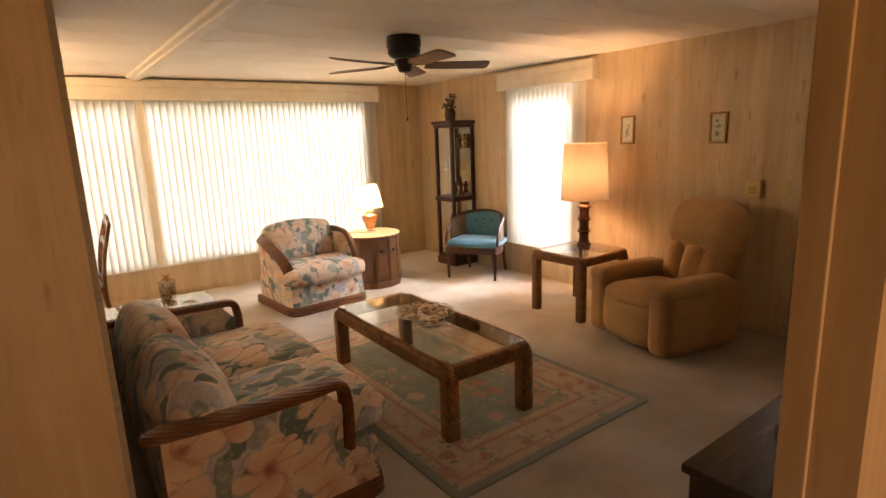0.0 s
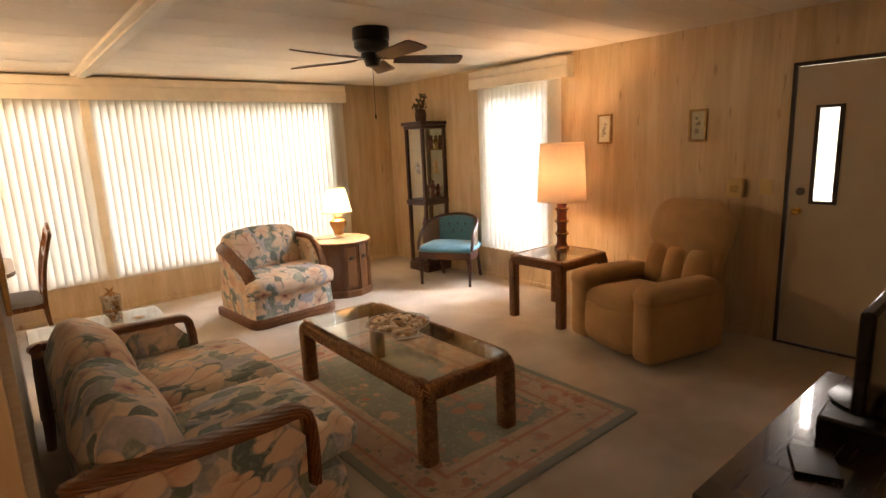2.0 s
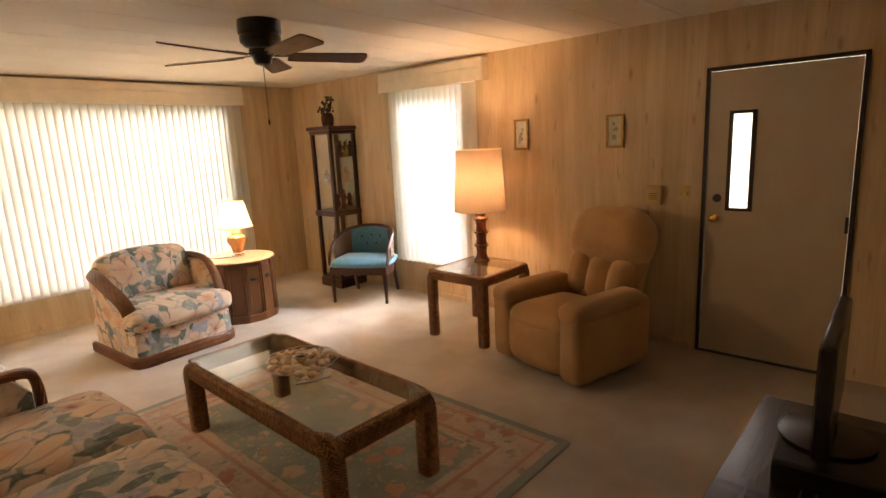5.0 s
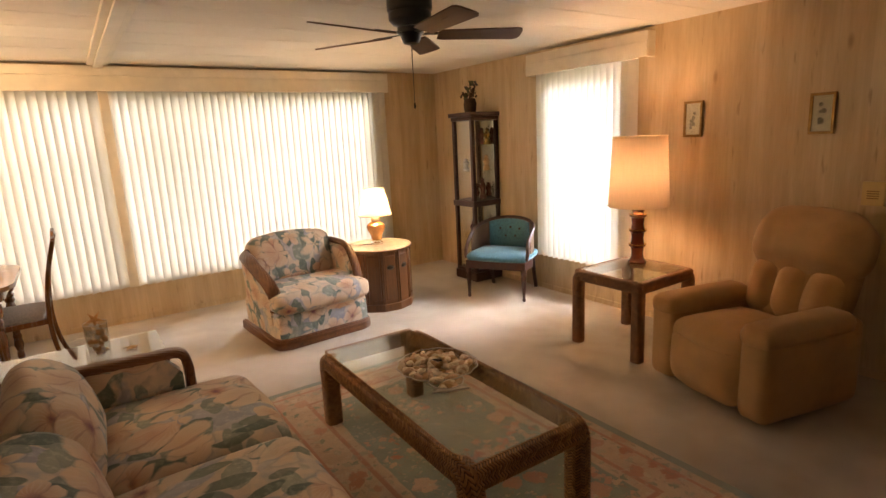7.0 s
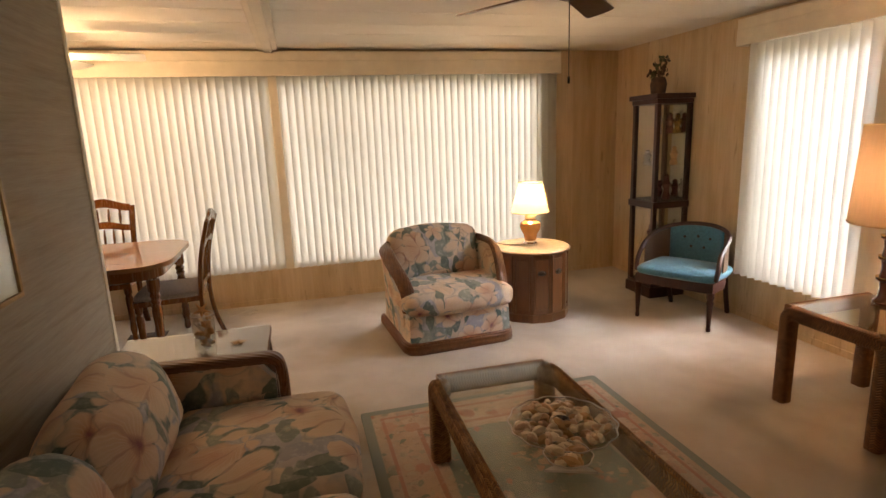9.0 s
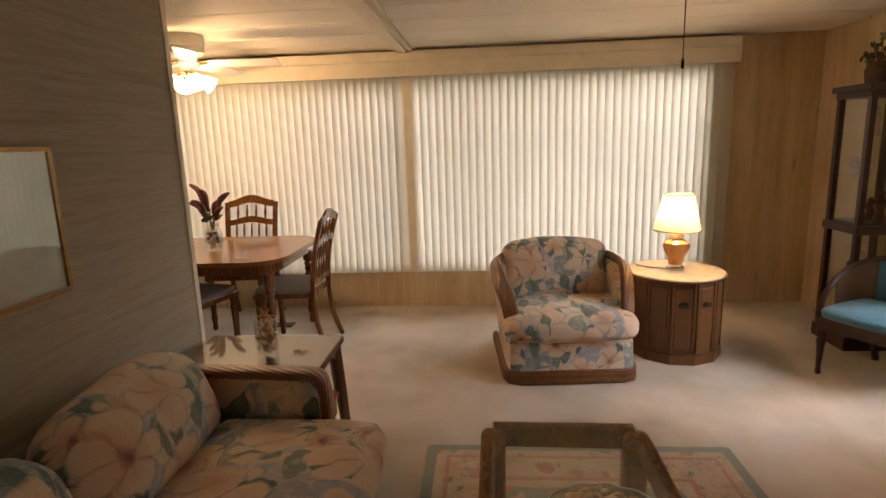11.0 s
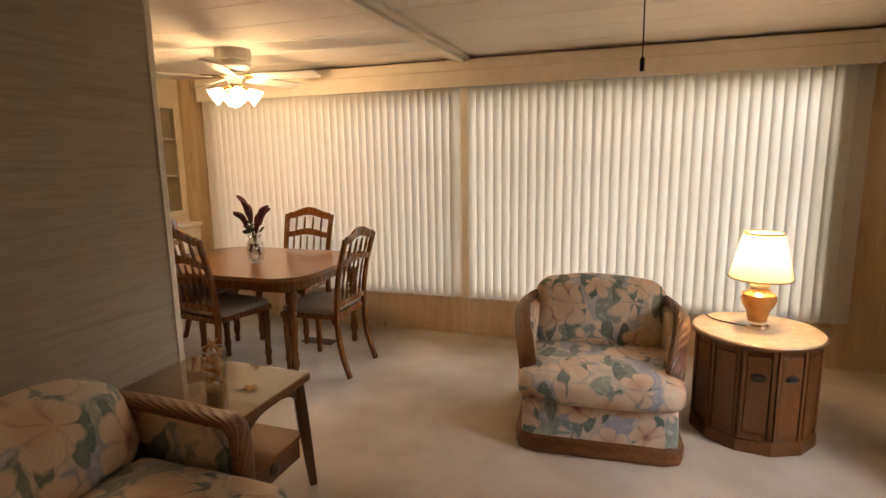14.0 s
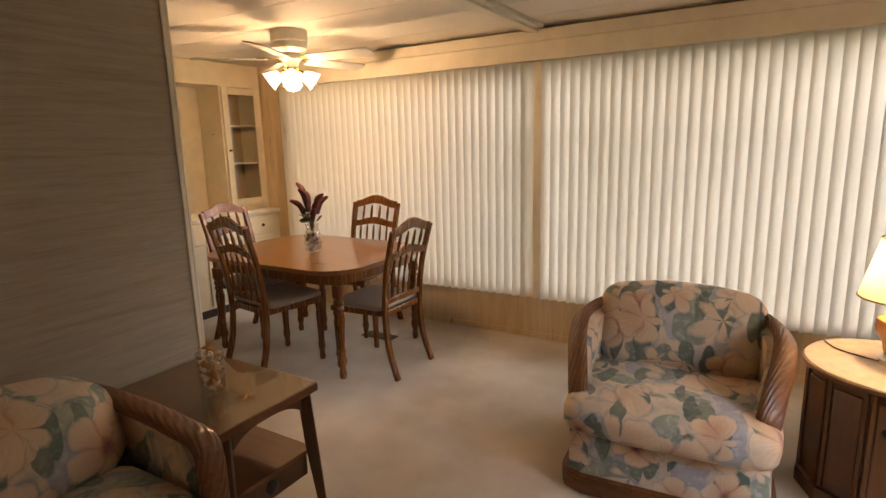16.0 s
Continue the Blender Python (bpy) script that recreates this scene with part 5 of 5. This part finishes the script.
# ---- sofa end table ----
def end_table(x0, x1, y0, y1, top):
    """Two-tier side table with splayed legs, a drawer box below and a loose glass sheet."""
    t = thing("end_table", (x0 + x1) / 2, (y0 + y1) / 2, 0, 0, "dark walnut two-tier end table with a glass sheet on top", "end table")
    hx, hy = (x1 - x0) / 2, (y1 - y0) / 2
    part("tabletop", box(-hx, hx, -hy, hy, top - 0.045, top - 0.006, 0.006), "walnut_top", t)
    part("glass_sheet", box(-hx + 0.004, hx - 0.004, -hy + 0.004, hy - 0.004, top - 0.0055, top, 0.0015), "sheet_glass", t, "clear glass sheet")
    part("shelf", box(-hx + 0.03, hx - 0.03, -hy + 0.03, hy - 0.03, 0.265, 0.285, 0.004), "walnut_top", t)
    d = part("drawer", box(-hx + 0.05, hx - 0.05, -hy + 0.05, hy - 0.05, 0.155, 0.2645, 0.004), "walnut", t)
    part("drawer_pull", move(lathe([(0.03, 0), (0.032, 0.006), (0.02, 0.012), (0.004, 0.016)], 18), pose(hx - 0.05, 0, 0.21, 0, 90, 0)), "dark_trim", d, "round dark pull")
    for sx in (-1, 1):
        for sy in (-1, 1):
            part("leg", sweep([(sx * (hx - 0.012), sy * (hy - 0.012), 0), (sx * (hx - 0.032), sy * (hy - 0.032), 0.30), (sx * (hx - 0.045), sy * (hy - 0.045), top - 0.0455)], round_rect(0.027, 0.027, 0.006, 2), sizes=[0.66, 1.0, 1.0]), "walnut", t)
    ARCH = [(u / 10, 0.018 + 0.052 * abs(u / 10) ** 3) for u in range(-10, 11)]
    for along, half, other in ((0, hx - 0.075, hy), (0, hx - 0.075, -hy), (1, hy - 0.075, hx), (1, hy - 0.075, -hx)):
        side = other - math.copysign(0.04, other)
        bm = bmesh.new()
        rows = []
        for u, drop in ARCH:
            ring = []
            for k, zz in ((-0.009, top - 0.0455), (0.009, top - 0.0455), (0.009, top - 0.0455 - drop), (-0.009, top - 0.0455 - drop)):
                p = (u * half, side + k, zz)
                ring.append(bm.verts.new(p if along == 0 else (p[1], p[0], p[2])))
            rows.append(ring)
        for p, q in zip(rows, rows[1:]):
            for k in range(4):
                bm.faces.new((p[k], p[(k + 1) % 4], q[(k + 1) % 4], q[k]))
        bm.faces.new(rows[0])
        bm.faces.new(rows[-1])
        part("apron", bm, "walnut", t)


end_table(1.475, 2.195, 4.995, 5.492, 0.585)


def shell_vase(x, y, z):
    """Straight glass filled with shells and a starfish."""
    v = thing("shell_vase", x, y, z, 0, "clear tall glass filled with shells and starfish", "vase")
    part("glass_wall", lathe([(0.047, 0.0), (0.049, 0.004), (0.055, 0.185), (0.0525, 0.185), (0.046, 0.020), (0.01, 0.016)], 28), "dish_glass", v)
    # opaque pale ring that imitates the glint along the glass edge
    part("rim", sweep([(0.0538 * math.cos(6.28319 * i / 40), 0.0538 * math.sin(6.28319 * i / 40), 0.186) for i in range(40)], circle(0.0016, 6), closed=True), "porcelain", v, smooth=60)
    rnd = random.Random(7)
    made = {}
    for i in range(56):
        a, r, zz = rnd.random() * 6.28, rnd.uniform(0.010, 0.034), 0.028 + i * 0.0027
        s = rnd.uniform(0.011, 0.016)
        k = rnd.choice(("shell_pale", "shell_tan", "starfish", "porcelain"))
        m = pose(r * math.cos(a), r * math.sin(a), zz, rnd.uniform(-70, 70), rnd.uniform(-70, 70), rnd.uniform(0, 360)) @ Matrix.Diagonal((s * 1.3, s, s * 0.85, 1))
        if k not in made:
            made[k] = part("shell", lathe([(0.05, -1), (0.6, -0.7), (0.95, 0), (0.6, 0.7), (0.05, 1)], 10), k, v, at=m)
        else:
            again(made[k], m)
    part("starfish", move(star(0.045), pose(0, 0, 0.205, 70, 20, 0)), "starfish", v)
    s2 = thing("starfish", x + 0.14, y + 0.05, z, 15, "small orange starfish lying on the table", "starfish")
    part("body", star(0.05), "starfish", s2)


def star(r):
    bm = bmesh.new()
    c, d = bm.verts.new((0, 0, 0.012)), bm.verts.new((0, 0, 0))
    ring = []
    for i in range(10):
        a, rr = math.pi * i / 5, r if i % 2 == 0 else r * 0.32
        ring.append(bm.verts.new((rr * math.cos(a), rr * math.sin(a), 0.003)))
    for i in range(10):
        bm.faces.new((c, ring[i], ring[(i + 1) % 10]))
        bm.faces.new((d, ring[(i + 1) % 10], ring[i]))
    return bm


shell_vase(1.905, 5.19, 0.5855)


# ---- television corner ----
tv_stand = thing("tv_stand", 3.61, 1.84, 0, 0, "low dark glossy television stand against the wall", "tv stand")
part("top", box(-0.64, 0.64, -0.29, 0.29, 0.465, 0.50, 0.006), "espresso", tv_stand)
part("body", box(-0.61, 0.61, -0.28, 0.26, 0.05, 0.4645, 0.004), "espresso", tv_stand)
part("plinth", box(-0.58, 0.58, -0.27, 0.23, 0, 0.0495), "dark_trim", tv_stand)
for a, b in ((-0.60, -0.005), (0.005, 0.60)):
    part("door", box(a, b, 0.2605, 0.278, 0.07, 0.455, 0.003), "espresso", tv_stand)
bx = thing("cable_box", 3.79, 1.84, 0.5005, 4, "black flat media box with a silver front strip", "media box")
part("case", box(-0.19, 0.19, -0.19, 0.16, 0, 0.085, 0.012), "black_plastic", bx)
tv = thing("television", 3.83, 1.87, 0.5875, 2, "small black flat television turned edge-on to the doorway", "television")
part("foot", lathe([(0.14, 0), (0.14, 0.008), (0.03, 0.02), (0.026, 0.07)], 28), "black_plastic", tv)
part("panel", box(-0.30, 0.30, -0.025, 0.02, 0.06, 0.42, 0.012), "black_plastic", tv)
part("screen", box(-0.28, 0.28, 0.0205, 0.0225, 0.08, 0.40), "espresso", tv)
dv = thing("disc_case", 3.40, 1.93, 0.5005, 25, "flat black disc case lying on the stand", "disc case")
part("case", box(-0.09, 0.09, -0.065, 0.065, 0, 0.016, 0.002), "black_plastic", dv)


# ---- dining corner ----
def dining_table(x, y, hx, hy):
    t = thing("dining_table", x, y, 0, 0, "glossy maple dining table with rounded corners and turned legs", "dining table")
    part("tabletop", prism(round_rect(hx, hy, 0.27, 10), 0.712, 0.742, 0.010, 3), "maple_top", t)
    part("apron", prism(round_rect(hx - 0.07, hy - 0.07, 0.20, 10), 0.635, 0.7115), "maple", t)
    prof = [(0.018, 0), (0.026, 0.02), (0.024, 0.05), (0.020, 0.07), (0.034, 0.12), (0.026, 0.17), (0.031, 0.19), (0.024, 0.21), (0.036, 0.42), (0.026, 0.46), (0.036, 0.48), (0.028, 0.50), (0.038, 0.52), (0.028, 0.54), (0.042, 0.56), (0.042, 0.6345)]
    for sx in (-1, 1):
        for sy in (-1, 1):
            part("leg", lathe(prof, 18, sx * (hx - 0.12), sy * (hy - 0.12)), "maple", t)
    t.matrix_basis = t.matrix_basis @ Matrix.Diagonal((1, 1, 1.045, 1))


dining_table(0.75, 6.985, 0.745, 0.565)


def dining_chair():
    """Arched ladder-back with turned spindles; faces local -y, its back at y = 0."""
    c = thing("dining_chair", 0, 0, 0, 0, "maple spindle-back dining chair with a grey padded seat", "chair", "chairs round the dining table")
    W = "maple"
    for s in (-1, 1):
        part("back_post", sweep(smooth_path([(s * 0.205, 0.085, 0), (s * 0.20, 0.02, 0.20), (s * 0.20, 0.0, 0.44), (s * 0.205, 0.03, 0.72), (s * 0.212, 0.10, 0.985)], 5), round_rect(0.020, 0.014, 0.005, 2), up=(0, 1, 0)), W, c, smooth=50)
        part("front_leg", lathe([(0.016, 0), (0.022, 0.02), (0.017, 0.05), (0.026, 0.10), (0.020, 0.14), (0.027, 0.34), (0.020, 0.36), (0.027, 0.38), (0.027, 0.4145)], 14, s * 0.205, -0.41), W, c)
    part("seat_frame", prism([(-0.235, -0.44), (0.235, -0.44), (0.195, -0.002), (-0.195, -0.002)], 0.415, 0.452, 0.005), W, c)
    part("seat_pad", cushion(-0.222, 0.222, -0.435, -0.025, 0.448, 0.498, 0.03, 0.014, 8, 0.002), "seat_fabric", c)

    def arch(z, rise, h, name):
        bm = bmesh.new()
        rows = []
        for i in range(17):
            u = i / 8 - 1
            xx = u * 0.198
            yy = 0.032 + (z - 0.72) * 0.26
            lift = rise * (math.cos(math.pi * u) * 0.5 + 0.5)
            rows.append([bm.verts.new((xx, yy - 0.010, z + lift * 0.75)), bm.verts.new((xx, yy - 0.010 + h * 0.2, z + h + lift)), bm.verts.new((xx, yy + 0.010 + h * 0.2, z + h + lift)), bm.verts.new((xx, yy + 0.010, z + lift * 0.75))])
        for a, b in zip(rows, rows[1:]):
            for k in range(4):
                bm.faces.new((a[k], a[(k + 1) % 4], b[(k + 1) % 4], b[k]))
        bm.faces.new(rows[0])
        bm.faces.new(rows[-1])
        return part(name, bm, W, c, smooth=40)

    arch(0.945, 0.05, 0.055, "crest_rail")
    arch(0.79, 0.035, 0.045, "middle_rail")
    part("lower_rail", box(-0.185, 0.185, -0.006, 0.014, 0.50, 0.535, 0.004), W, c)
    for i in range(4):
        x = -0.12 + 0.08 * i
        part("spindle", sweep([(x, 0.062, 0.842), (x, 0.078, 0.895), (x, 0.096, 0.965)], circle(0.009, 8), sizes=[0.7, 1.3, 0.7]), W, c)
    for i in range(5):
        x = -0.13 + 0.065 * i
        part("spindle", sweep([(x * 0.95, 0.004, 0.533), (x * 0.97, 0.010, 0.58), (x, 0.018, 0.66), (x, 0.034, 0.74), (x, 0.048, 0.805)], circle(0.009, 8), sizes=[0.7, 1.25, 0.75, 1.1, 0.7]), W, c)
    return c


ch = dining_chair()
BIG = Matrix.Scale(1.04, 4)
ch.matrix_basis = pose(1.645, 6.90, 0, 0, 0, -90) @ BIG
copy_thing(ch, pose(0.76, 7.68, 0, 0, 0, 3) @ BIG)
copy_thing(ch, pose(0.71, 6.335, 0, 0, 0, 172) @ BIG)
copy_thing(ch, pose(-0.05, 6.87, 0, 0, 0, 96) @ BIG)


def flower_vase(x, y, z):
    v = thing("flower_vase", x, y, z, 0, "glass vase of shells with dark red dried blooms", "vase")
    part("glass_wall", lathe([(0.040, 0), (0.052, 0.02), (0.060, 0.07), (0.052, 0.13), (0.036, 0.17), (0.046, 0.20), (0.044, 0.20), (0.033, 0.17), (0.048, 0.12), (0.054, 0.07), (0.04, 0.012)], 28), "dish_glass", v)
    rnd = random.Random(12)
    made = {}
    for i in range(24):
        a, r, zz = rnd.random() * 6.28, rnd.uniform(0.004, 0.034), 0.022 + i * 0.0052
        s = rnd.uniform(0.010, 0.015)
        k = rnd.choice(("shell_pale", "porcelain", "dried_red", "porcelain"))
        m = pose(r * math.cos(a), r * math.sin(a), zz, rnd.uniform(-70, 70), rnd.uniform(-70, 70), rnd.uniform(0, 360)) @ Matrix.Diagonal((s * 1.3, s, s * 0.85, 1))
        if k not in made:
            made[k] = part("shell", lathe([(0.05, -1), (0.6, -0.7), (0.95, 0), (0.6, 0.7), (0.05, 1)], 10), k, v, at=m)
        else:
            again(made[k], m)
    for dx, dy, h in ((-0.05, 0.03, 0.40), (0.10, -0.03, 0.40), (-0.01, -0.05, 0.43), (0.05, 0.05, 0.37), (-0.08, -0.02, 0.34), (0.02, 0.02, 0.34), (0.08, -0.06, 0.31), (-0.04, -0.07, 0.36), (-0.09, 0.02, 0.46)):
        tip = Vector((dx, dy, h))
        st = part("stem", sweep(smooth_path([(0, 0, 0.10), (dx * 0.25, dy * 0.25, 0.24), (dx * 0.7, dy * 0.7, h * 0.85), tip], 4), circle(0.0025, 5)), "leaf_green", v)
        part("bloom", sweep(smooth_path([(dx * 0.55, dy * 0.55, h * 0.70), (dx * 0.85, dy * 0.85, h * 0.92), (dx * 1.55, dy * 1.55, h * 1.02)], 4), circle(0.014, 8), sizes=[0.3 + 1.0 * math.sin(math.pi * (i + 0.6) / 9.2) for i in range(9)]), "dried_red", st, "dark red plume")
    for i in range(16):
        a = rnd.random() * 6.28
        r, h = rnd.uniform(0.015, 0.07), rnd.uniform(0.20, 0.30)
        bm = bmesh.new()
        bmesh.ops.create_icosphere(bm, subdivisions=1, radius=1, matrix=pose(r * math.cos(a), r * math.sin(a), h, rnd.uniform(-50, 50), rnd.uniform(-50, 50), math.degrees(a)) @ Matrix.Diagonal((0.032, 0.017, 0.003, 1)))
        part("leaf", bm, "leaf_green", v)
    v.matrix_basis = v.matrix_basis @ Matrix.Diagonal((1.22, 1.22, 1.12, 1))


flower_vase(0.80, 6.92, 0.7757)


# ---- built-in hutch on the west wall ----
def hutch():
    h = thing("hutch", X0, 0, 0, 0, "built-in cream hutch with glazed cupboard above drawers", "hutch")
    C = "cream_cabinet"
    fx, ux = 0.48, 0.35
    y0, y1 = 5.2, 7.885
    part("toe_kick", box(0.002, fx - 0.06, y0, y1, 0, 0.09), "dark_trim", h)
    part("base", box(0.002, fx - 0.02, y0, y1, 0.0905, 0.9195), C, h)
    part("counter", box(0.002, fx + 0.015, y0, y1, 0.92, 0.955, 0.005), "white_trim", h)
    y = y1 - 0.03
    while y - 0.44 > y0:
        for z0, z1, n in ((0.72, 0.90, "drawer"), (0.12, 0.70, "door")):
            d = part(n, box(fx - 0.0195, fx, y - 0.42, y, z0, z1, 0.004), C, h)
            part("knob", move(lathe([(0.008, 0), (0.008, 0.012), (0.017, 0.02), (0.012, 0.028), (0.003, 0.03)], 14), pose(fx, y - 0.21, (z0 + z1) / 2 if n == "drawer" else z1 - 0.06, 0, 90, 0)), "dark_trim", d, "round dark knob")
        y -= 0.44
    # the glazed upper cupboard
    a, b, z0, z1 = 7.395, 7.885, 0.9555, 2.17
    part("cupboard_side", box(0.002, ux - 0.021, a, a + 0.018, z0, z1), C, h)
    part("cupboard_side", box(0.002, ux - 0.021, b - 0.018, b, z0, z1), C, h)
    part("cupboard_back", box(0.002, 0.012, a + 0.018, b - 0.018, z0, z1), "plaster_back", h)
    part("cupboard_floor", box(0.012, ux - 0.021, a + 0.018, b - 0.018, z0, z0 + 0.07), C, h)
    part("cupboard_top", box(0.012, ux - 0.021, a + 0.018, b - 0.018, z1 - 0.03, z1), C, h)
    for z in (1.42, 1.79):
        part("shelf", box(0.0125, ux - 0.03, a + 0.0185, b - 0.0185, z, z + 0.016), "white_trim", h)
    door = part("glazed_door", boxes((ux - 0.02, ux, a + 0.02, a + 0.085, z0 + 0.06, z1 - 0.01), (ux - 0.02, ux, b - 0.10, b - 0.035, z0 + 0.06, z1 - 0.01), (ux - 0.02, ux, a + 0.085, b - 0.10, z0 + 0.06, z0 + 0.125), (ux - 0.02, ux, a + 0.085, b - 0.10, z1 - 0.075, z1 - 0.01), bevel=0.003), C, h)
    part("pane", box(ux - 0.012, ux - 0.008, a + 0.0855, b - 0.1005, z0 + 0.1255, z1 - 0.0755), "sheet_glass", door)
    part("knob", move(lathe([(0.007, 0), (0.007, 0.012), (0.014, 0.02), (0.003, 0.028)], 12), pose(ux, a + 0.05, 1.56, 0, 90, 0)), "dark_trim", door, "small dark knob")
    part("side_hook", move(lathe([(0.006, 0), (0.006, 0.012), (0.003, 0.014)], 10), pose(0.2, a, 1.72, 90, 0, 0)), "dark_trim", h)
    # the open niche beside it
    part("niche_back", box(0.0005, 0.0018, y0, 7.394, 0.9555, 2.17), C, h)
    part("niche_panel", box(0.002, 0.010, 6.75, 7.12, 1.15, 1.98), "niche_panel", h)
    part("niche_frame", boxes((0.002, 0.022, 6.70, 6.749, 1.10, 2.03), (0.002, 0.022, 7.121, 7.17, 1.10, 2.03), (0.002, 0.022, 6.749, 7.121, 1.10, 1.149), (0.002, 0.022, 6.749, 7.121, 1.981, 2.03), bevel=0.004), C, h)
    part("soffit", box(0.002, ux - 0.021, y0, y1, 2.1705, H - 0.002), "cream_cabinet", h)


hutch()

# floor vent and loose cord
vent = thing("floor_vent", 1.08, 7.33, 0, 0, "brown metal floor vent set in the carpet", "vent")
part("frame", box(-0.15, 0.15, -0.06, 0.06, 0.0, 0.008, 0.002), "dried_brown", vent)
part("grille", boxes(*[(-0.13 + 0.026 * i, -0.118 + 0.026 * i, -0.045, 0.045, 0.0085, 0.011) for i in range(11)]), "dark_trim", vent)
cd = tagged(part("extension_lead", sweep(smooth_path([(5.52, 4.42, 0.004), (5.46, 4.28, 0.004), (5.58, 4.15, 0.004), (5.70, 4.25, 0.004), (5.62, 4.42, 0.004), (5.78, 4.50, 0.03), (5.855, 4.52, 0.12)], 6), circle(0.004, 6)), "dried_brown"), "brown lamp cord lying in loops on the carpet", "cord")
cd2 = tagged(part("blind_cord", sweep(smooth_path([(1.75, 7.70, 0.004), (1.83, 7.62, 0.004), (1.95, 7.66, 0.004), (1.88, 7.74, 0.004), (1.78, 7.66, 0.004), (1.70, 7.60, 0.004)], 6), circle(0.003, 6)), "white_trim"), "white blind cord lying on the carpet", "cord")
